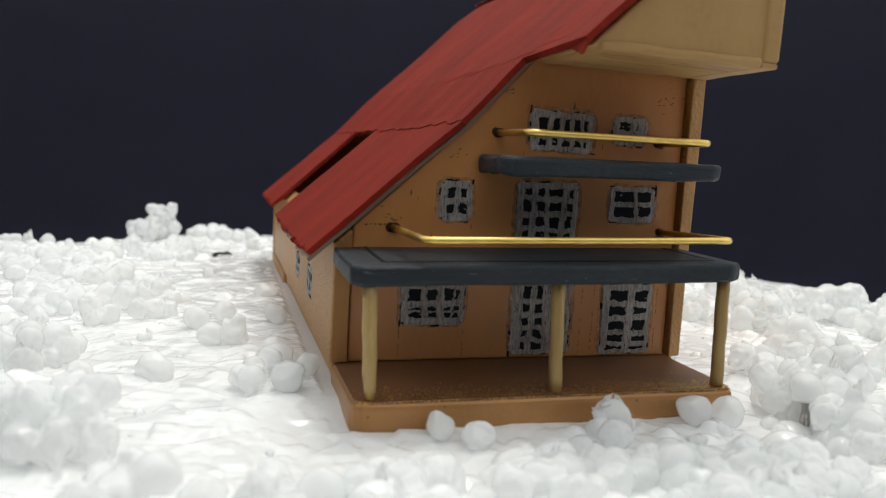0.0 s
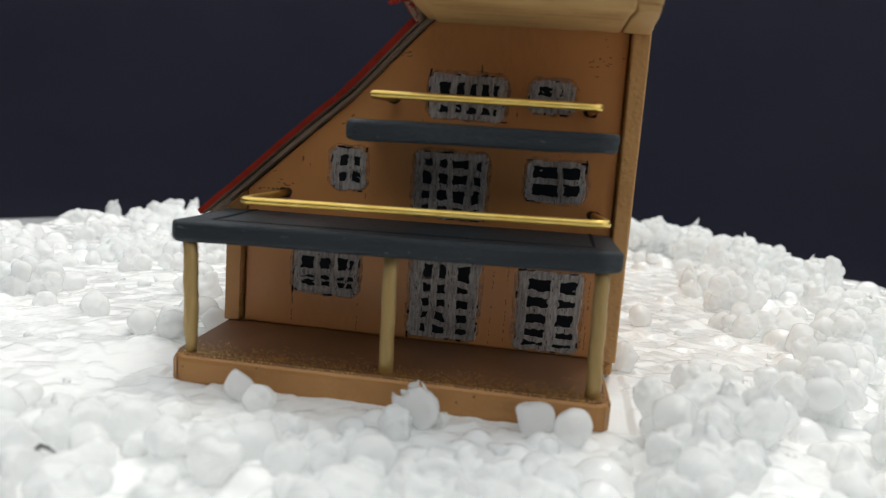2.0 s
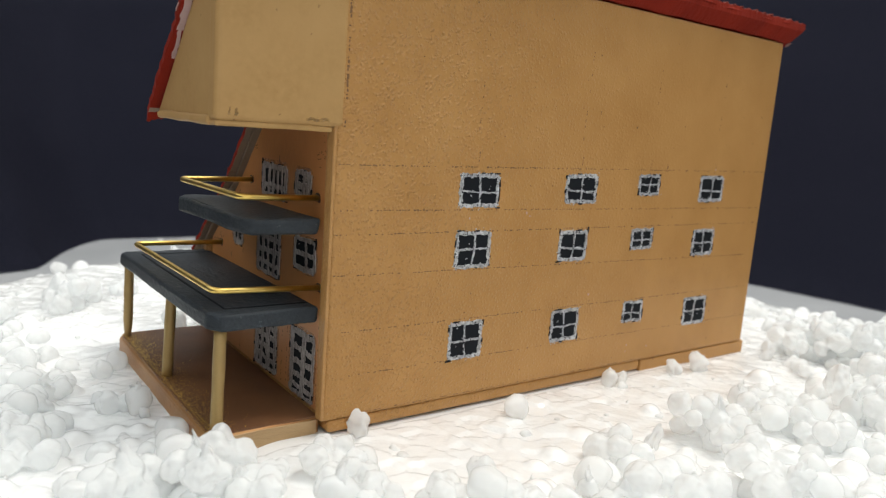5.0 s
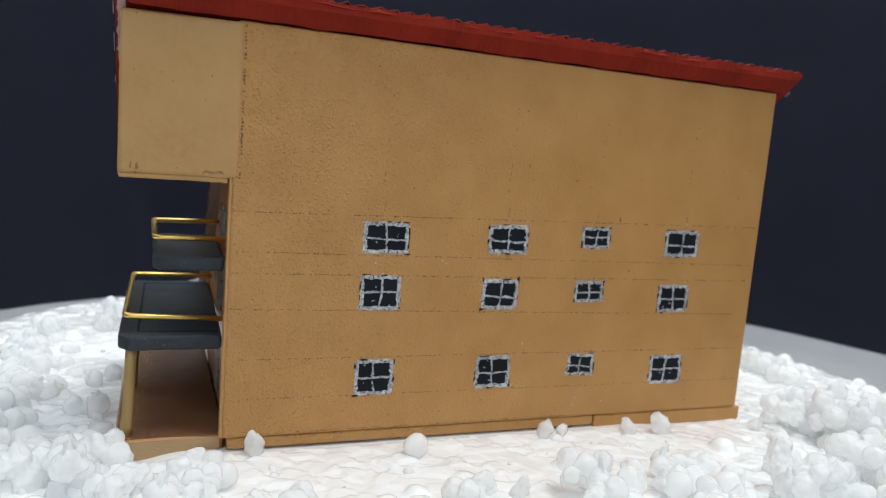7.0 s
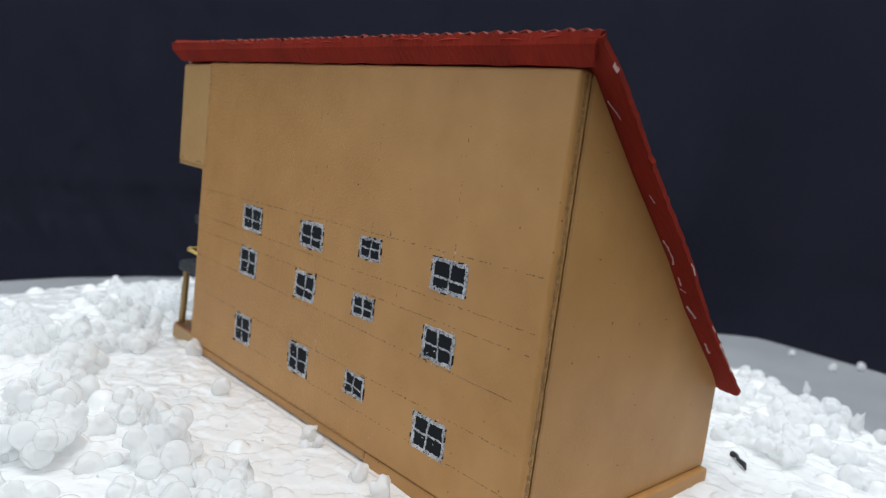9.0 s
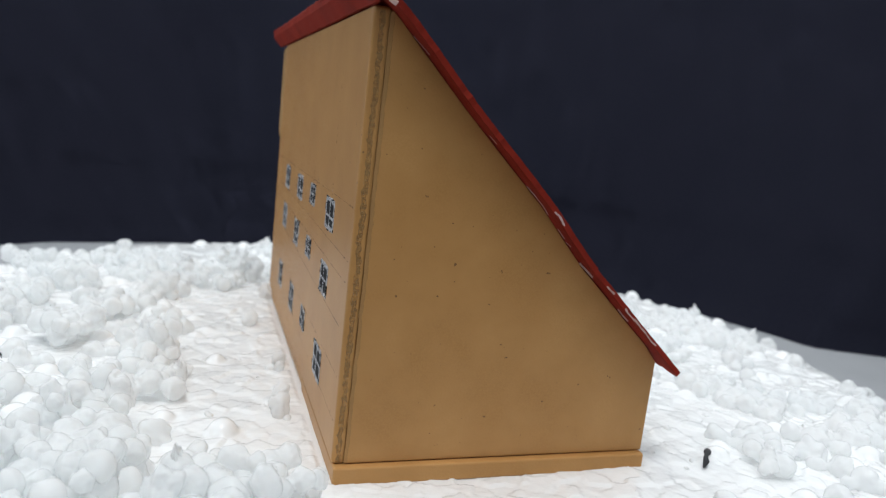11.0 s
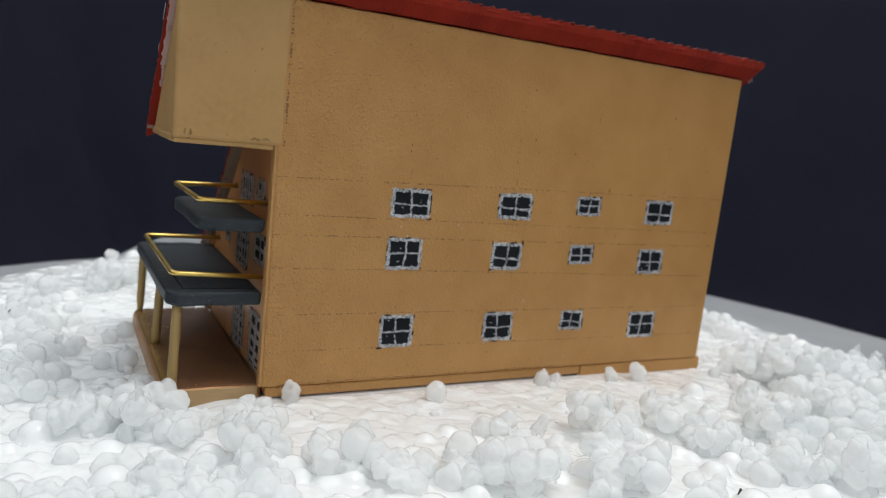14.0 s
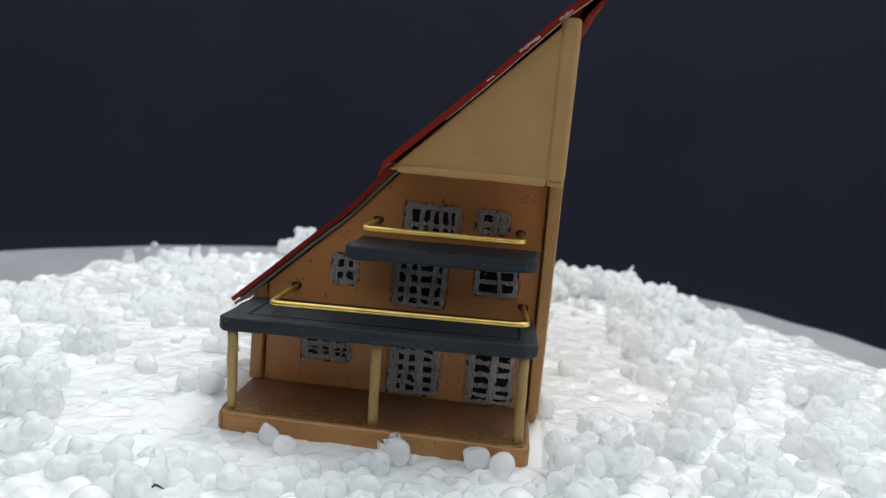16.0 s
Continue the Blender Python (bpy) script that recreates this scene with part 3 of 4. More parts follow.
lower = hp("balcony", hang(prism([(17.4, 79.4), (67.6, 79.2), (69.9, 80.9), (69.6, 95.3), (16.6, 96.4), (16.3, 80.6)], "z", 32.15, 34.65, 0.55, 0.2, 4)), M_SLATE, label="slate-grey painted balcony slab on three posts")
upper = hp("balcony", hang(prism([(37.2, 84.1), (66.6, 84.0), (68.3, 85.0), (68.9, 95.3), (36.4, 96.4), (35.9, 85.4)], "z", 45.3, 47.75, 0.6, 0.28, 4)), M_SLATE, label="smaller slate-grey painted upper balcony slab")
for a, b in (((20.6, 82.6), (66.6, 82.2)), ((20.6, 82.6), (20.9, 96.0)), ((66.6, 82.2), (66.8, 94.8))):
    bm = bmesh.new()
    stroke(bm, lambda u, v, w: (u * MM, v * MM, (34.68 + w) * MM), a, b, 0.45, 0.05, a[0], 0.08)
    hp("border_line", hang(bm), M_BLACK, lower)
for (x0, y0), (x1, y1), top in (((19.3, 80.4), (18.7, 80.8), 31.9), ((43.6, 81.0), (43.2, 81.7), 32.5), ((68.1, 80.9), (67.7, 81.3), 33.0)):
    pts = [(x0 + (x1 - x0) * k / 8 + 0.05 * math.sin(k * 2.1 + x0), y0 + (y1 - y0) * k / 8, 17.9 + (top - 17.9) * k / 8) for k in range(9)]
    tap = [0.62, 0.86, 1.0, 1.0, 0.98, 1.02, 1.0, 0.98, 1.0] if x0 < 20 else [1.0, 1.02, 1.0, 0.97, 1.0, 1.03, 1.0, 0.98, 1.0]
    hp("post", tube(pts, 0.88, 16, tap), M_WOOD, smooth=True)
for corners in ([(24.8, 97.0, 36.9), (25.0, 80.3, 37.15), (67.7, 80.2, 38.2), (67.2, 97.0, 37.4)], [(39.4, 97.0, 50.8), (39.0, 84.1, 50.7), (65.8, 84.4, 51.0), (65.4, 97.0, 50.8)]):
    rail = hp("handrail", tube(bent(corners), 0.46, 14), M_GOLD, label="bent gold wire handrail", smooth=True)
    for c in (corners[0], corners[-1]):
        bm = bmesh.new()
        blot(bm, lambda u, v, w: (u * MM, (96.5 - w) * MM, v * MM), c[0] - 1.0, c[0] + 0.9, c[2] - 0.7, c[2] + 0.75, 0.05, c[0], 0.5, 0.3)
        hp("glue_hole", bm, M_HOLE, rail)


# painted windows
def on_front(u, v, w):
    return (u * MM, (96.5 - w) * MM, v * MM)


def on_side(u, v, w):
    return ((72.1 - 0.3 * (v - 17.8) / 68.7 + w) * MM, u * MM, v * MM)


def on_left(u, v, w):
    return ((16.7 - w) * MM, u * MM, v * MM)


def window(face, wall, u0, u1, v0, v1, cols, rows, border, bar, mat, seed, name="window", label="", ragged=0.12, wash=False):
    """A painted window: black panes, a frame and bars; a bar is a place, or a place and a width."""
    if wash:
        u0, u1, v1 = u0 + 0.25, u1 - 0.25, v1 - 0.1
    bm = bmesh.new()
    inset = 0.3 if wash else 0.22
    blot(bm, face, u0 + inset, u1 - inset, v0 + inset, v1 - inset, 0.05, seed)
    w = hp(name, bm, M_BLACK, wall, label)
    if wash:
        bm = bmesh.new()
        blot(bm, face, u0 - 0.5, u1 + 0.5, v0 - 0.2, v1 + 0.55, 0.03, seed + 2.2, 1.2, 0.3)
        hp("thin_wash", bm, M_WASH, w)
    left, right, low, high = border if isinstance(border, tuple) else (border,) * 4
    n = 0.45 * min(left, low)
    bm = bmesh.new()
    for a, b, width in (((u0 + n, v0 + low / 2), (u1 - n, v0 + low / 2), low), ((u0 + n, v1 - high / 2), (u1 - n, v1 - high / 2), high),
                        ((u0 + left / 2, v0 + n), (u0 + left / 2, v1 - n), left), ((u1 - right / 2, v0 + n), (u1 - right / 2, v1 - n), right)):
        stroke(bm, face, a, b, width, 0.10 if a[1] == b[1] else 0.118, seed + a[0] + b[1], ragged, 0.25)
    hp("frame", bm, mat, w)
    for c in cols:
        c, width = c if isinstance(c, tuple) else (c, bar)
        x = u0 + (u1 - u0) * c
        bm = bmesh.new()
        lean = 0.25 * math.sin(seed + c * 9)
        stroke(bm, face, (x - lean, v0 + low * 0.6), (x + lean, v1 - high * 0.6), width, 0.150, seed + c * 7, ragged, 0.25)
        hp("bar", bm, mat, w)
    for r in rows:
        r, width = r if isinstance(r, tuple) else (r, bar)
        z = v0 + (v1 - v0) * r
        bm = bmesh.new()
        lean = 0.18 * math.sin(seed * 1.7 + r * 13)
        stroke(bm, face, (u0 + left * 0.6, z - lean), (u1 - right * 0.6, z + lean), width, 0.134, seed + r * 11, ragged, 0.25)
        hp("bar", bm, mat, w)
    if not wash:
        # the frame was dabbed on with a dry brush
        dab = random.Random(int(seed * 13) + 3)
        bm = bmesh.new()
        for k in range(70):
            s = dab.random()
            u, v = dab.choice(((u0 + 0.2, v0 + (v1 - v0) * s), (u1 - 0.2, v0 + (v1 - v0) * s), (u0 + (u1 - u0) * s, v0 + 0.2), (u0 + (u1 - u0) * s, v1 - 0.2)))
            u, v = u + dab.gauss(0, 0.26), v + dab.gauss(0, 0.26)
            r, turn = dab.uniform(0.06, 0.17), dab.uniform(0, 6.28)
            ring_ = [bm.verts.new(face(u + r * dab.uniform(0.7, 1.3) * math.cos(turn + 1.257 * q), v + r * math.sin(turn + 1.257 * q), 0.122 + 0.0004 * k)) for q in range(5)]
            bm.faces.new(ring_)
        hp("dabbed_edge", bm, mat, w)
    # slips of the brush: black over the frame, white over the panes
    rs = random.Random(int(seed * 10))
    bm, bm2 = bmesh.new(), bmesh.new()
    for k in range(7):
        edge = rs.randrange(4)
        u, v = rs.uniform(u0, u1), rs.uniform(v0, v1)
        u, v = (u0 if edge == 0 else u1 if edge == 1 else u), (v0 if edge == 2 else v1 if edge == 3 else v)
        d = (rs.uniform(0.3, 1.3), 0.06) if edge > 1 else (0.06, rs.uniform(0.3, 1.3))
        stroke(bm, face, (u - d[0] / 2, v - d[1] / 2), (u + d[0] / 2, v + d[1] / 2), rs.uniform(0.12, 0.32), 0.165 + 0.003 * k, seed + k, 0.12, 0.2)
    for k in range(4):
        u, v = rs.uniform(u0 + 0.6, u1 - 0.9), rs.uniform(v0 + 0.6, v1 - 0.6)
        stroke(bm2, face, (u, v), (u + rs.uniform(0.15, 0.45), v + rs.uniform(-0.25, 0.25)), rs.uniform(0.1, 0.24), 0.075 + 0.003 * k, seed + 20 + k, 0.1, 0.15)
    hp("black_smudge", bm, M_BLACK, w)
    hp("white_smudge", bm2, mat, w)
    return w


SIDE = [
    (118.0, 126.3, 50.1, 55.7), (118.0, 125.4, 40.0, 46.3), (118.0, 125.2, 24.4, 31.0),
    (141.8, 150.0, 50.7, 56.1), (141.5, 148.8, 40.1, 45.8), (141.4, 148.7, 24.8, 31.0),
    (161.8, 168.1, 52.3, 56.4), (161.3, 167.8, 41.5, 45.7), (161.3, 167.4, 26.6, 31.0),
    (181.5, 189.8, 51.0, 56.5), (181.3, 188.8, 39.4, 45.1), (181.2, 189.3, 24.0, 30.2)]
for i, (u0, u1, v0, v1) in enumerate(SIDE):
    small = 6 <= i < 9
    window(on_side, wall_right, u0, u1, v0, v1, [0.5 + 0.03 * math.sin(i * 2.2)], [0.46 + 0.05 * math.sin(i * 1.3)], 0.72 if not small else 0.62, 0.36 if not small else 0.32, M_WHITE, i * 3.7, label="chalk-white framed window painted in black", ragged=0.24)
window(on_left, wall_left, 118.6, 124.6, 22.6, 27.4, [0.5], [0.5], 0.9, 0.5, M_WHITE, 71.0)
window(on_left, wall_left, 137.6, 143.4, 22.4, 27.0, [0.5], [0.5], 0.9, 0.5, M_WHITE, 75.0)

window(on_front, front, 26.2, 36.1, 23.0, 29.7, [(0.37, 1.0), (0.62, 1.2), (0.82, 0.4)], [(0.47, 1.1), (0.30, 0.3)], (1.2, 0.9, 1.2, 1.4), 1.0, M_GREY, 101.0, ragged=0.26, wash=True)
window(on_front, front, 43.0, 53.1, 18.5, 29.9, [(0.34, 1.1), (0.60, 1.8)], [(0.19, 0.9), (0.35, 0.95), (0.53, 1.0), (0.70, 0.9)], (1.9, 1.5, 0.8, 1.0), 0.8, M_GREY, 112.0, "door", "lattice door in grey paint over black", 0.26, True)
window(on_front, front, 57.8, 67.0, 18.3, 29.4, [(0.57, 1.5)], [(0.14, 0.8), (0.30, 0.95), (0.51, 1.0), (0.71, 1.0)], (1.4, 0.9, 0.7, 1.2), 0.95, M_GREY, 123.0, "door", "lattice door in grey paint over black", 0.3, True)
window(on_front, front, 31.0, 36.3, 38.0, 43.9, [(0.53, 0.95)], [(0.50, 1.0)], (1.2, 0.8, 1.2, 1.1), 0.9, M_GREY, 134.0, ragged=0.25, wash=True)
window(on_front, front, 42.6, 52.9, 35.3, 44.3, [(0.28, 1.1), (0.50, 0.8), (0.77, 1.1)], [(0.22, 0.8), (0.47, 0.95), (0.72, 0.95)], (1.2, 0.9, 0.7, 1.0), 0.9, M_GREY, 145.0, ragged=0.26, wash=True)
window(on_front, front, 57.6, 65.9, 38.7, 44.2, [(0.58, 0.75)], [(0.52, 0.8)], (0.9, 0.8, 0.9, 0.7), 0.8, M_GREY, 156.0, ragged=0.26, wash=True)
window(on_front, front, 43.8, 54.5, 48.7, 54.6, [(0.31, 1.0), (0.49, 0.9), (0.66, 0.8), (0.82, 0.6)], [(0.36, 0.8)], (1.5, 1.1, 0.9, 1.1), 0.75, M_GREY, 167.0, ragged=0.25, wash=True)
window(on_front, front, 57.0, 63.4, 50.2, 54.5, [(0.58, 1.2), (0.80, 0.9)], [(0.42, 1.2)], (1.2, 0.8, 1.0, 0.9), 0.95, M_GREY, 178.0, ragged=0.28, wash=True)


# pencil guide lines
def pencil(face, wall, p, q, seed, width=0.18, gap=0.22):
    bm = bmesh.new()
    p, q = Vector(p), Vector(q)
    n = max(1, int((q - p).length / 0.55))
    rng = random.Random(seed)
    fade = rng.uniform(0, 40)
    for i in range(n):
        if rng.random() < gap + 0.35 * noise.noise(Vector((i * 0.06, fade, 0))) + 0.15:
            continue
        a, b = p.lerp(q, (i + 0.05) / n), p.lerp(q, (i + rng.uniform(0.35, 1.0)) / n)
        off = Vector((rng.uniform(-0.06, 0.06), rng.uniform(-0.06, 0.06)))
        stroke(bm, face, a + off, b + off, width * rng.uniform(0.5, 1.4), 0.02, seed + i, 0.05, 0.3)
    if bm.verts:
        hp("pencil_line", bm, M_PENCIL, wall)
    else:
        bm.free()


for k, (za, zb) in enumerate(((24.6, 24.3), (31.5, 31.3), (40.2, 38.8), (46.2, 46.2), (49.8, 49.6), (56.4, 57.8))):
    pencil(on_side, wall_right, (96.2, za), (204.5, zb), 200 + k)
for k, y in enumerate((121.5, 145.5, 164.8, 186.2)):
    pencil(on_side, wall_right, (y, 57.0), (y + 0.2, 59.4), 220 + k, 0.16, 0.1)
    pencil(on_side, wall_right, (y - 0.4, 62), (y + 0.3, 79), 230 + k, 0.12, 0.6)
for k, (x, a, b) in enumerate(((26.4, 18.2, 22.9), (35.9, 18.2, 22.9), (36.8, 30.5, 37), (54.7, 18.5, 29), (56.7, 19, 32), (67.7, 19, 32), (36.2, 37, 37.9))):
    pencil(on_front, front, (x, a), (x, b), 240 + k, 0.12, 0.1)
pencil(on_front, front, (20.8, 37.2), (24, 37.3), 260, 0.25, 0.0)

# gold flecks along the terrace's front rim
bm = bmesh.new()
rg = random.Random(5)
for k in range(2200):
    x, y = rg.uniform(18.3, 69.4), 79.75 + abs(rg.gauss(0, 0.5 if k < 900 else 2.4))
    r, turn = rg.uniform(0.04, 0.13), rg.uniform(0, 6.28)
    tilt_x, tilt_y = rg.uniform(-0.35, 0.35), rg.uniform(-0.35, 0.35)
    flake = [(r * math.cos(turn + 1.571 * q), r * 0.7 * math.sin(turn + 1.571 * q)) for q in range(4)]
    bm.faces.new([bm.verts.new(((x + a) * MM, (y + b) * MM, (18.08 + a * tilt_x + b * tilt_y) * MM)) for a, b in flake])
hp("gold_dust", bm, M_GOLD, terrace, "scattered gold dust")
hp("bare_side", prism(rect(80.6, 95.6, 14.3, 17.6), "x", 70.0, 70.22, 0.08, 0.05, 3), M_RAW, terrace, "bare scratched wood")

# worn brown edges of the boards
def on_gable_side(u, v, w):
    return ((70.7 + 0.075 * (u - 78.7) + w) * MM, u * MM, v * MM)


def on_rear(u, v, w):
    return (u * MM, (205.92 + w) * MM, v * MM)


for p, q, width, face, wall in (((80.6, 62.3), (80.6, 63.3), 0.3, on_gable_side, gable_side), ((81.5, 62.2), (81.5, 63.2), 0.3, on_gable_side, gable_side), ((91.0, 62.4), (94.4, 62.4), 0.35, on_gable_side, gable_side),
                                ((71.1, 18.2), (70.5, 86.0), 0.8, on_rear, wall_right)):
    bm = bmesh.new()
    stroke(bm, face, p, q, width, 0.02 if p[0] > 70 else 0.03, 500 + p[0] + q[0], 0.3, 0.3)
    hp("brown_stain", bm, M_STAIN, wall)
bm = bmesh.new()
stroke(bm, on_rear, (69.92, 18.0), (69.07, 85.8), 0.6, 0.05, 511.0, 0.15, 0.3)
hp("dark_seam", bm, M_SEAM, wall_right)
pencil(on_side, wall_right, (96.9, 61.6), (96.9, 86.0), 261, 0.32, 0.05)
pencil(on_side, wall_right, (98.0, 18.4), (168.0, 18.3), 262, 0.22, 0.35)



# wood grain under the attic block, and rubbed spots on the front wall
def under(u, v, w):
    return (u * MM, v * MM, (60.72 - w) * MM)


for k, (y, a, b) in enumerate(((81.3, 46.0, 66.5), (83.0, 47.5, 60.0), (83.6, 58.0, 67.0), (86.2, 49.0, 66.0), (90.5, 47.0, 58.0))):
    bm = bmesh.new()
    stroke(bm, under, (a, y), (b, y + 0.5), 0.22, 0.02, 400 + k, 0.16)
    hp("grain_line", bm, M_EDGE, gable)
rub = random.Random(8)
for cx, cz, n, spread in ((66.2, 57.2, 16, 1.1), (40.6, 57.0, 9, 0.8), (33.5, 47.6, 8, 0.7), (24.2, 38.6, 10, 0.8), (63.0, 33.0, 8, 1.6)):
    bm = bmesh.new()
    for k in range(n):
        x, z = cx + rub.gauss(0, spread), cz + rub.gauss(0, spread * 0.7)
        stroke(bm, on_front, (x, z), (x + rub.uniform(0.1, 0.6), z + rub.uniform(-0.2, 0.2)), rub.uniform(0.05, 0.16), 0.02, k + cx, 0.04, 0.15)
    hp("rubbed_spot", bm, M_PENCIL, front)

# drops of pale paint under the windows
drop = random.Random(31)
for y, z in ((163.6, 20.4), (163.8, 21.8), (170.2, 20.9), (133.0, 49.2), (133.8, 48.6), (120.5, 48.4), (186.4, 57.9), (150.8, 33.4)):
    bm = bmesh.new()
    blot(bm, on_side, y - 0.16, y + 0.16, z - drop.uniform(0.15, 0.4), z + 0.15, 0.04, y, 0.1, 0.05)
    hp("paint_drop", bm, M_CHIP, wall_right)

# torn paper showing along the roof's edges
def tears(face, spots, seed):
    for k, (p, q, width) in enumerate(spots):
        bm = bmesh.new()
        stroke(bm, face, p, q, width, 0.06, seed + k, 0.25)
        hp("paper_tear", bm, M_CHIP, roof, "whitish torn paper edge")


tears(lambda u, v, w: (u * MM, (77.6 - w) * MM, (v + 0.5) * MM), [((62.0, 79.9), (64.6, 82.5), 0.35), ((67.2, 85.0), (69.0, 86.6), 0.3), ((57.4, 75.2), (58.4, 76.2), 0.25)], 310.0)
tears(lambda u, v, w: (u * MM, (209.95 + w) * MM, v * MM), [((20.0, 38.7), (27.0, 45.0), 0.3), ((29.5, 47.3), (31.0, 48.7), 0.35), ((40.0, 58.0), (42.0, 60.0), 0.3), ((69.6, 86.4), (70.8, 87.2), 0.7)], 320.0)

def below(u, v, w):
    return ((u + 0.68 * (0.92 + w)) * MM, v * MM, (roof_z(u) + curl(v) + 0.3 - 0.73 * (0.92 + w)) * MM)


for k, (a, b, y, width) in enumerate(((51.0, 55.5, 78.9, 0.6), (55.0, 61.5, 78.85, 1.1), (60.6, 66.5, 78.8, 1.2), (65.6, 71.5, 78.75, 1.3))):
    bm = bmesh.new()
    stroke(bm, below, (a, y), (b, y - 0.1), width, 0.08, 330.0 + k, 0.35)
    hp("paper_tear", bm, M_CHIP, roof, "pinkish torn paper under the roof's border")

fleck = random.Random(17)
for k in range(8):
    a = fleck.uniform(18.0, 44.0) if k < 6 else fleck.uniform(50.0, 66.0)
    bm = bmesh.new()
    stroke(bm, below, (a, 206.3 + fleck.uniform(0.0, 1.4)), (a + fleck.uniform(0.3, 2.4), 206.3 + fleck.uniform(0.0, 1.0)), fleck.uniform(0.1, 0.35), 0.05 if a > 33 else 0.26, 340.0 + k, 0.2, 0.25)
    hp("paper_tear", bm, M_CHIP, roof, "pinkish torn paper under the roof's border")

# ---- loose foam beads ----
def bead_mesh(seed, level):
    bm = bmesh.new()
    bmesh.ops.create_icosphere(bm, subdivisions=level, radius=1.0)
    rng = random.Random(seed)
    cuts = [(Vector((rng.gauss(0, 1), rng.gauss(0, 1), rng.gauss(0, 1))).normalized(), rng.uniform(0.66, 0.95)) for _ in range(rng.randint(4, 9))]
    stretch = Vector((rng.uniform(0.88, 1.1), rng.uniform(0.88, 1.1), rng.uniform(0.82, 1.02)))
    for v in bm.verts:
        p = v.co.copy()
        for n, d in cuts:
            over = p.dot(n) - d
            if over > 0:
                p -= n * over * 0.8
        p *= 1 + 0.10 * noise.noise(p * 1.7 + Vector((seed, 0, 0))) + 0.03 * noise.noise(p * 5 + Vector((0, seed, 0)))
        v.co = Vector((p.x * stretch.x, p.y * stretch.y, p.z * stretch.z))
    return bm


def flake_mesh(seed):
    """A torn crumb of foam: an angular lump."""
    bm = bmesh.new()
    bmesh.ops.create_icosphere(bm, subdivisions=3, radius=1.0)
    for v in bm.verts:
        p = v.co.copy()
        k = 1 + 0.45 * noise.noise(p * 1.3 + Vector((seed * 3.1, 0, 0))) + 0.18 * noise.noise(p * 3.4 + Vector((0, seed, 0)))
        v.co = Vector((p.x * k * 1.15, p.y * k * 0.9, p.z * k * 0.8))
    return bm


def as_mesh(bm, name, radius=1.9):
    bmesh.ops.scale(bm, verts=bm.verts, vec=(radius * MM, radius * MM, radius * MM))
    me = bpy.data.meshes.new(name)
    bm.to_mesh(me)
    bm.free()
    me.materials.append(M_BEAD)
    me.polygons.foreach_set("use_smooth", [True] * len(me.polygons))
    return me


BEADS = [as_mesh(bead_mesh(i, 3), "foam_bead") for i in range(10)]
CRUMBS = [as_mesh(flake_mesh(i), "foam_crumb") for i in range(6)]
rng = random.Random(11)


def place_bead(x, y, r, sink=0.12, mesh=None, lift=0.0):
    me = mesh or rng.choice(BEADS)
    ob = new("foam_crumb" if me in CRUMBS else "foam_bead", me)
    z = ground_z(x, y) + r * (0.86 - sink) + lift
    ob.matrix_world = Matrix.LocRotScale((x * MM, y * MM, z * MM), Euler([rng.uniform(0, 6.28) for _ in range(3)]), (r / 1.9, r / 1.9, r / 1.9))
    if me in CRUMBS:
        tagged(ob, "torn white crumb of polystyrene lying on the foam sheet", "foam crumb", "loose foam crumbs")
    else:
        tagged(ob, "round white polystyrene bead lying on the foam sheet", "foam bead", "loose foam beads")
    return ob


for x, y, r in ((27.0, 76.8, 1.9), (61.6, 76.6, 2.4), (65.9, 75.4, 2.3), (48.8, 75.2, 2.4), (6.2, 92.1, 1.9), (11.0, 92.4, 2.0), (10.6, 102.4, 2.1), (14.0, 98.2, 1.8), (4.9, 93.8, 1.8),
                (-1.4, 126.2, 2.3), (3.2, 131.5, 2.2), (1.0, 115.6, 2.0), (79.6, 127.8, 2.2)):
    place_bead(x, y, r)
for x, y, r in ((-183, 164, 2.0), (-199, 170, 2.2), (-190, 144, 1.8), (-112, 308, 2.0), (-117, 325, 1.9)):
    stray = place_bead(x, y, r)
    stray.location.z = (-20.1 + r) * MM
    tagged(stray, "stray white polystyrene bead lying on the grey tabletop", "foam bead", "loose foam beads")
for x, y, r, k in ((73.4, 101.0, 2.0, 0), (75.2, 156.0, 1.7, 1), (76.6, 174.2, 1.6, 2), (77.6, 181.4, 2.2, 3), (75.4, 159.6, 1.2, 5), (51.5, 75.4, 0.9, 1)):
    place_bead(x, y, r, 0.2, CRUMBS[k])


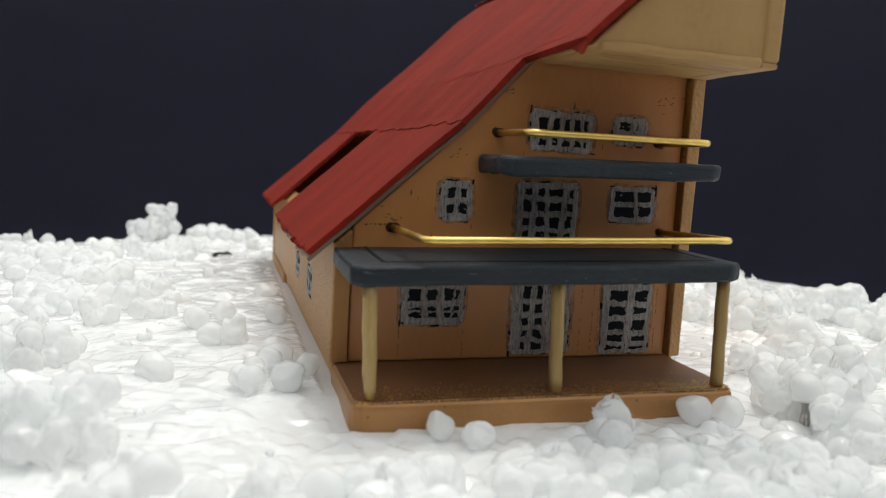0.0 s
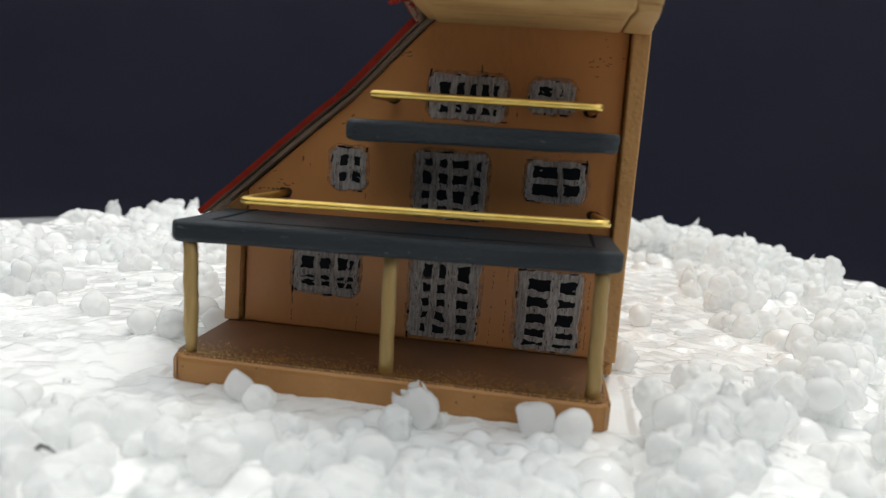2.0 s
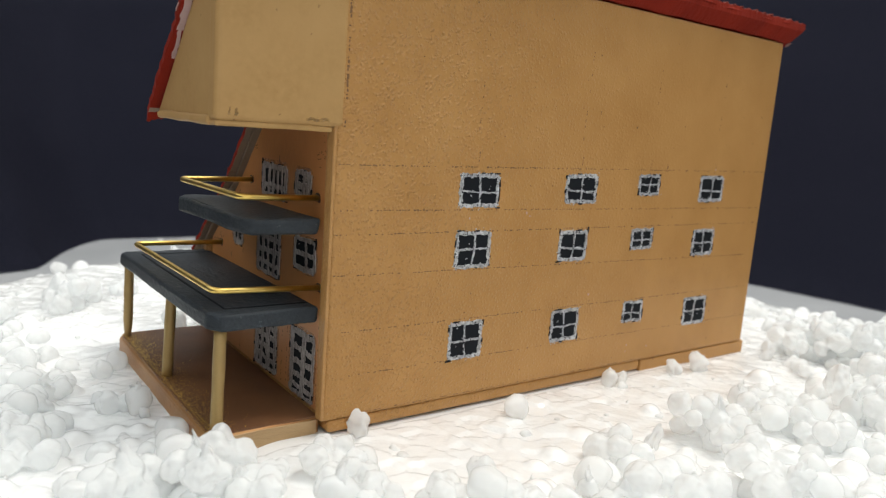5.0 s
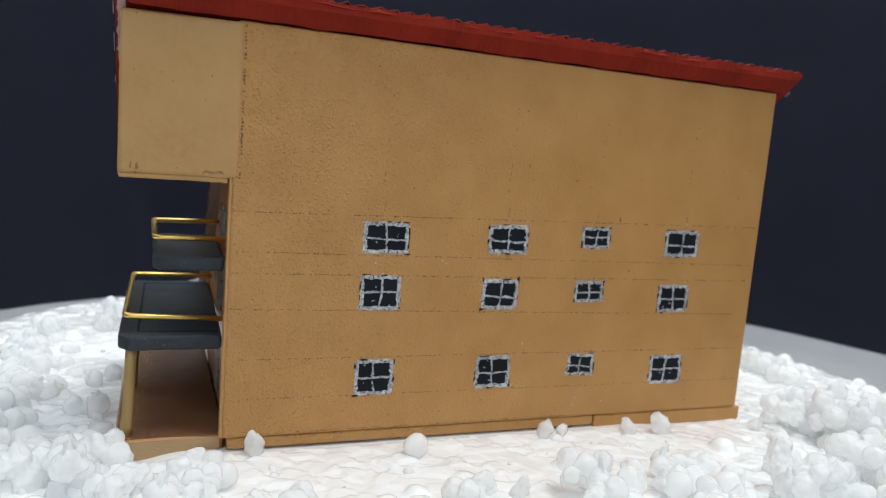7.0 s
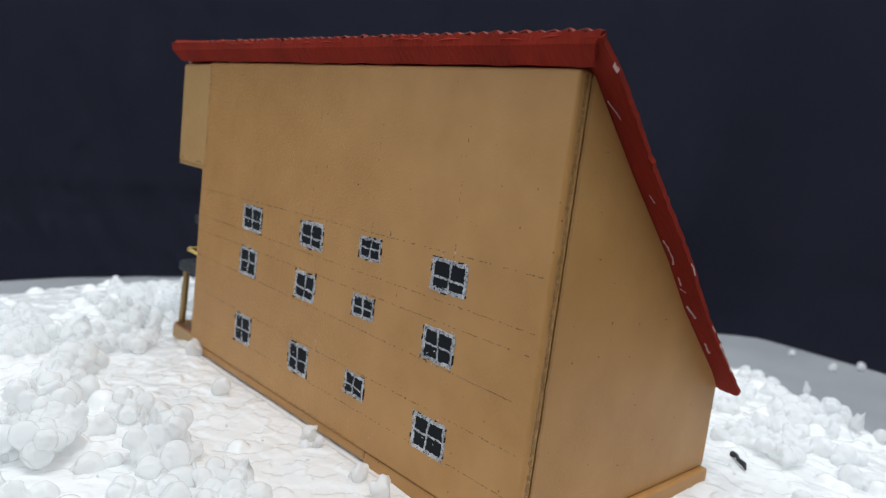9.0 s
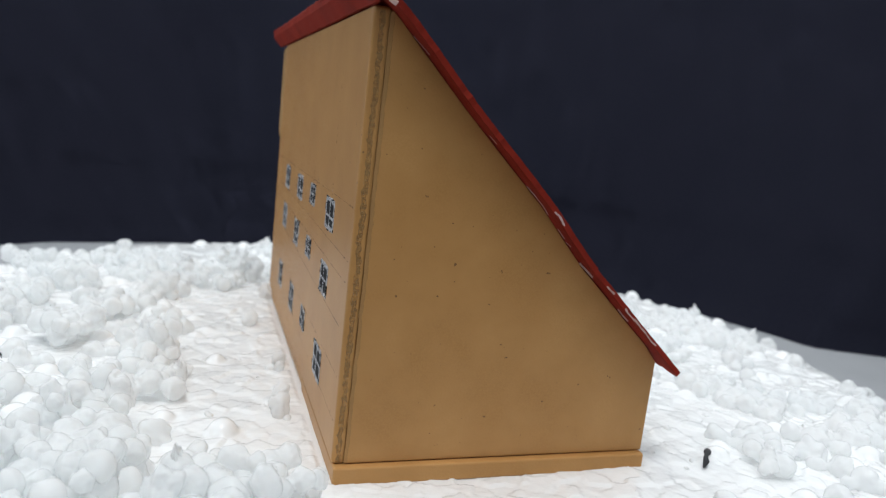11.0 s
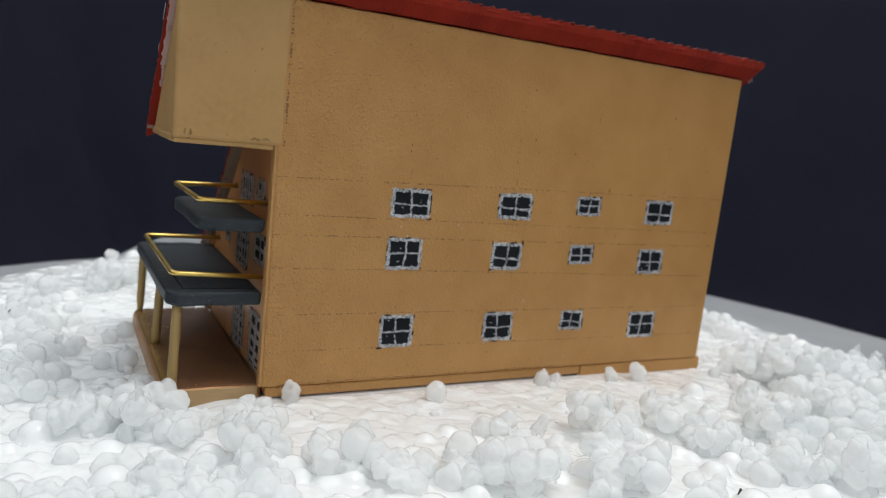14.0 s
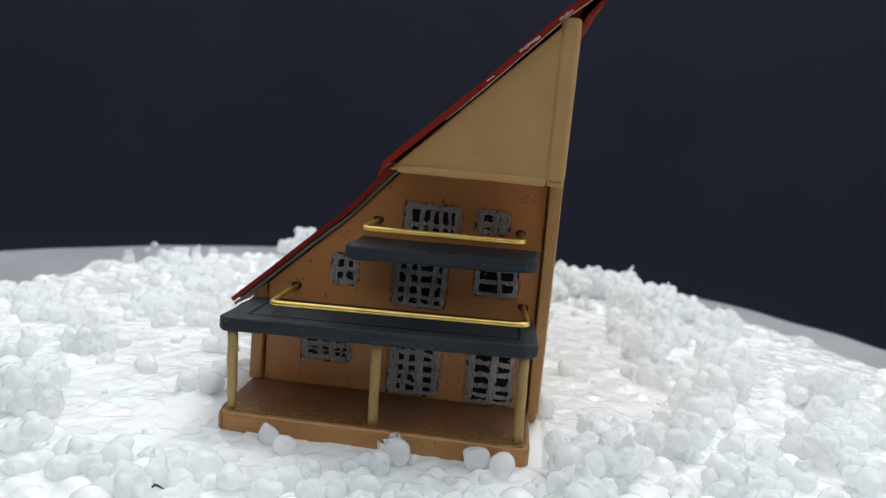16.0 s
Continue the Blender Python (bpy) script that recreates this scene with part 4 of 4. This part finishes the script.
def clump(x, y, reach, tall, count):
    """Beads fused into one lump: each sticks to an earlier one."""
    r = rng.uniform(2.0, 2.7)
    beads = [(x, y, ground_z(x, y) + r * 0.6, r)]
    tries = 0
    while len(beads) < count and tries < count * 14:
        tries += 1
        bx, by, bz, br = rng.choice(beads)
        r = rng.triangular(1.5, 2.9, 2.3)
        a, up = rng.uniform(0, 6.2832), rng.uniform(-0.5, 0.9)
        flat = math.sqrt(max(0.0, 1 - up * up))
        d = (br + r) * rng.uniform(0.70, 0.88)
        p = (bx + d * flat * math.cos(a), by + d * flat * math.sin(a), bz + d * up)
        g = ground_z(p[0], p[1])
        if p[2] < g + 0.25 * r or p[2] > g + tall or math.hypot(p[0] - x, p[1] - y) > reach:
            continue
        if 14.5 < p[0] - 0.8 * r < 72.2 and 14.5 < p[0] + 0.8 * r and 78.6 < p[1] + 0.8 * r and p[1] - 0.8 * r < 206.5:
            continue
        if 8 < p[0] < 74 and 48 < p[1] < 79 and p[2] > g + 0.5 + (79 - p[1]) * 0.075:
            continue
        if any((p[0] - q[0]) ** 2 + (p[1] - q[1]) ** 2 + (p[2] - q[2]) ** 2 < (0.62 * (r + q[3])) ** 2 for q in beads):
            continue
        beads.append((*p, r))
        if rng.random() < 0.07:
            beads.append((p[0], p[1], p[2] + 0.75 * r, -0.7 * r))
    return beads


def scatter():
    near, far = [], []
    known = [(76, 65, 5), (79, 76, 6), (62, 57, 5), (43, 59, 4), (47, 71, 3), (94, 89, 5), (100, 101, 5), (113, 126, 6), (101, 152, 6), (99, 131, 4), (119, 142, 6),
             (124, 174, 5), (99, 226, 8), (89, 220, 9), (81, 214, 6), (106, 207, 8), (124, 95, 6), (110, 168, 5), (44, 240, 5), (54, 57, 5), (-14, 77, 6), (-9, 134, 3), (84, 92, 4), (32, 59, 4),
             (19, 60, 4), (-22, 107, 5), (84, 80, 4), (106, 108, 4), (8, 57, 4), (37, 66, 4), (11, 92, 3), (9, 101, 2.5), (110, 188, 7.5), (114, 216, 7.5), (121, 201, 7.5), (92, 238, 6), (105, 236, 6.5), (128, 186, 6.5), (138, 132, 7), (-50, 206, 4), (-18, 240, 6), (84, 248, 5)]
    spots = [(x, y, 0.85 * r + 0.8, (0.85 * r + (0.8 if r > 5 else 0.0)) * (0.6 if y < 72 and x < 66 else 1.0), int(0.5 * r * r)) for x, y, r in known]
    spots.append((-15, 243, 4.2, 9.5, 16))
    guard = 0
    while len(spots) < 125 and guard < 40000:
        guard += 1
        a, d = rng.uniform(0, 6.2832), (DISC - 4) * math.sqrt(rng.random())
        x, y = CX + d * math.cos(a), CY + d * math.sin(a)
        if rng.random() > cover(x, y):
            continue
        size = rng.random()
        reach = 2.6 + 5.2 * size * size
        if any(math.hypot(x - q[0], y - q[1]) < 0.72 * (reach + q[2]) for q in spots):
            continue
        rim = (1.0 - 0.45 * max(0.0, min(1.0, (d - 95) / 30))) * (0.6 if x < -8 else 1.0)
        spots.append((x, y, reach, (2.2 + 4.2 * size * rng.random()) * rim, int(3 + 18 * size * size)))
    for k, (x, y, reach, tall, count) in enumerate(spots):
        beads = clump(x, y, reach, tall, count)
        (near if k <= len(known) or (x > 20 and y < 200 and len(near) < 100) else far).append(beads)
    loose = []
    pitch = 3.5
    for i in range(-40, 41):
        for j in range(-44, 45):
            x = CX + (i + 0.5 * (j % 2)) * pitch + rng.uniform(-1.1, 1.1)
            y = CY + j * pitch * 0.87 + rng.uniform(-1.1, 1.1)
            c = cover(x, y)
            if rng.random() > 0.17 * c:
                if rng.random() < 0.09 and math.hypot(x - CX, y - CY) < reach_of(x, y) - 5 and not (12.5 < x < 76 and 75.5 < y < 210):
                    r = rng.uniform(0.4, 1.1)
                    loose.append((x, y, ground_z(x, y) - r * 0.2, r * (1.2 if rng.random() < 0.6 else -1.2)))
                continue
            r = rng.triangular(1.6, 3.0, 2.3)
            if 8 < x < 73 and 70 < y < 80:
                r = min(r, 1.6)
            loose.append((x, y, ground_z(x, y) + r * rng.triangular(-0.2, 0.5, 0.1), r))
            if rng.random() < 0.08:
                loose.append((x, y, ground_z(x, y) + r * 0.9, -r * 0.7))
    return near, far, loose


def carpet(pts, name="foam_beads"):
    """One mesh of many beads."""
    vs, fs, base = [], [], 0
    for x, y, z, r in pts:
        if r < 0:
            v, f = SHARDS[rng.randrange(len(SHARDS))]
            turn = (rng.uniform(-0.5, 0.5), rng.uniform(-0.5, 0.5), rng.uniform(0, 6.28))
        else:
            v, f = SHAPES[rng.randrange(len(SHAPES))]
            turn = [rng.uniform(0, 6.28) for _ in range(3)]
        m = np.array(Euler(turn).to_matrix())
        vs.append((v @ m.T) * abs(r) + (x, y, z))
        fs.append(f + base)
        base += len(v)
    me = bpy.data.meshes.new(name)
    v, f = np.concatenate(vs) * MM, np.concatenate(fs)
    me.vertices.add(len(v)), me.loops.add(f.size), me.polygons.add(len(f))
    me.vertices.foreach_set("co", v.ravel())
    me.loops.foreach_set("vertex_index", f.ravel())
    me.polygons.foreach_set("loop_start", np.arange(0, f.size, 3))
    me.polygons.foreach_set("use_smooth", np.ones(len(f), bool))
    me.update(calc_edges=True)
    me.materials.append(M_BEAD)
    return new(name, me)


TORN = bpy.data.textures.new("torn_skin", "CLOUDS")
TORN.noise_scale, TORN.noise_depth = 1.3 * MM, 3


def fuse(ob, voxel, rounds=3):
    """Melts the beads of a lump into one skin with soft creases."""
    m = ob.modifiers.new("fuse", "REMESH")
    m.mode, m.voxel_size, m.use_smooth_shade = "VOXEL", voxel * MM, True
    m = ob.modifiers.new("soften", "SMOOTH")
    m.factor, m.iterations = 0.5, rounds
    m = ob.modifiers.new("torn", "DISPLACE")
    m.texture, m.texture_coords, m.strength, m.mid_level = TORN, "LOCAL", 0.55 * MM, 0.5
    return ob


def shard_mesh(seed):
    """A torn splinter of foam that stands up: flat, ragged and pointed."""
    bm = bmesh.new()
    bmesh.ops.create_icosphere(bm, subdivisions=3, radius=1.0)
    for v in bm.verts:
        p = v.co.copy()
        k = 1 + 0.7 * noise.noise(p * 1.6 + Vector((seed * 2.3, 0, 0))) + 0.3 * noise.noise(p * 4 + Vector((0, seed, 0)))
        thin = 1 - 0.55 * max(0.0, p.z)
        v.co = Vector((p.x * k * 0.8 * thin + 0.3 * max(0.0, p.z) ** 2, p.y * k * 0.34 * thin, p.z * k * 1.25))
    return bm


SHAPES, SHARDS = [], []
for k in range(14):
    b = bead_mesh(40 + k, 3) if k < 8 else flake_mesh(20 + k) if k < 10 else shard_mesh(k)
    b.verts.index_update()
    (SHAPES if k < 10 else SHARDS).append((np.array([v.co[:] for v in b.verts]), np.array([[v.index for v in f.verts] for f in b.faces])))
    b.free()
near, far, loose = scatter()
SPLINTERS = [as_mesh(shard_mesh(60 + i), "splinter") for i in range(4)]
for beads in near:
    x, y = beads[0][0], beads[0][1]
    base = tagged(new("foam_clump"), "large lump of white polystyrene beads stuck together on the foam" if len(beads) > 8 else "small lump of white polystyrene beads stuck together on the foam", "foam clump", "broken foam clumps")
    base.location = (x * MM, y * MM, ground_z(x, y) * MM)
    stuck = [b for i, b in enumerate(beads) if i % 7 != 4 and b[3] > 0]
    core = fuse(carpet([(bx - x, by - y, bz - ground_z(x, y), br) for bx, by, bz, br in stuck], "core"), 0.24, 4)
    core.parent = base
    for i, (bx, by, bz, br) in enumerate(beads):
        if i % 7 != 4 and br > 0:
            continue
        ob = new("bead" if br > 0 else "splinter", rng.choice(BEADS) if br > 0 else rng.choice(SPLINTERS))
        k = abs(br) / 1.9
        turn = [rng.uniform(0, 6.28) for _ in range(3)] if br > 0 else [rng.uniform(-0.5, 0.5), rng.uniform(-0.5, 0.5), rng.uniform(0, 6.28)]
        ob.parent = base
        ob.matrix_basis = Matrix.LocRotScale(((bx - x) * MM, (by - y) * MM, (bz - ground_z(x, y)) * MM), Euler(turn), (k, k, k))
tagged(fuse(carpet([b for c in far for b in c] + loose), 0.36), "white polystyrene beads and crumbs strewn like snow on the foam", "foam beads", kind="stuff")

# ---- litter ----
def splinter(x, y, z, size, lean, turn, mat, label, kind, seed):
    bm = shard_mesh(seed)
    bmesh.ops.scale(bm, verts=bm.verts, vec=(size * MM, size * MM, size * MM))
    ob = part(kind, bm, mat, smooth=True)
    ob.matrix_world = Matrix.Translation((x * MM, y * MM, (ground_z(x, y) + z) * MM)) @ Euler((lean, 0.2, turn)).to_matrix().to_4x4()
    tagged(ob, label, kind.replace("_", " "), "torn foam splinters" if kind == "foam_splinter" else "")


for k, (x, y, z, size, lean, turn) in enumerate(((48.0, 75.4, 4.1, 0.8, 0.4, 0.4), (49.3, 75.0, 4.2, 0.6, -0.4, 1.9), (47.2, 74.6, 3.6, 0.7, 0.9, 0.1), (-62.0, 196.0, 1.6, 2.4, 0.2, 0.3), (-46.0, 214.0, 2.0, 2.4, -0.2, 1.0), (-19.0, 242.0, 2.6, 3.0, 0.1, 0.2), (-12.0, 246.0, 2.0, 2.6, 0.1, 1.2), (86.0, 258.0, 2.2, 3.2, 0.3, 0.1), (96.0, 250.0, 2.2, 2.6, -0.3, 0.9), (104.0, 246.0, 1.8, 3.2, 0.2, 2.4), (112.0, 232.0, 1.6, 2.2, 0.4, 1.6), (80.0, 204.0, 1.4, 1.7, 0.2, 0.7), (100.0, 138.0, 2.6, 1.8, 0.1, 1.5))):
    splinter(x, y, z, size, lean, turn, M_BEAD, "torn white splinter of polystyrene standing up on the foam", "foam_splinter", 30 + k)
splinter(76.0, 73.4, 2.2, 2.3, 0.1, 1.2, M_GREY, "thin grey sliver standing among the foam beads", "grey_sliver", 50)
for k, (x, y, length, turn) in enumerate(((16.6, 54.4, 3.0, -0.7), (20.2, 51.6, 2.2, 0.7), (116.0, 229.0, 3.2, 0.4), (19.0, 242.0, 1.6, 1.2), (128.0, 156.0, 1.4, 2.0))):
    dx, dy, z = math.cos(turn) * length / 2, math.sin(turn) * length / 2, ground_z(x, y) + 2.2
    fleck = part("dark_sliver", tube([(x - dx, y - dy, z - 0.5), (x - 0.2 * dx, y + 0.2 * dy, z + 0.2), (x + 0.4 * dx, y + 0.4 * dy, z), (x + dx, y + dy, z - 0.6)], 0.16, 8, [0.5, 1.3, 1.0, 0.3]), M_TWIG, smooth=True)
    tagged(fleck, "tiny dark sliver of litter lying among the foam beads", "litter", "dark slivers")
pts = [(1.0, 205.0, 1.0), (2.2, 206.4, 1.6), (3.2, 207.3, 1.2), (4.4, 209.0, 1.3), (5.6, 210.0, 0.7)]
twig = part("twig", tube(pts, 0.42, 8, [1.7, 0.8, 1.0, 1.3, 0.4]), M_TWIG, smooth=True)
twig.location.z = (ground_z(3, 207) - 0.3) * MM
tagged(twig, "short crooked charred twig lying on the white foam", "twig")
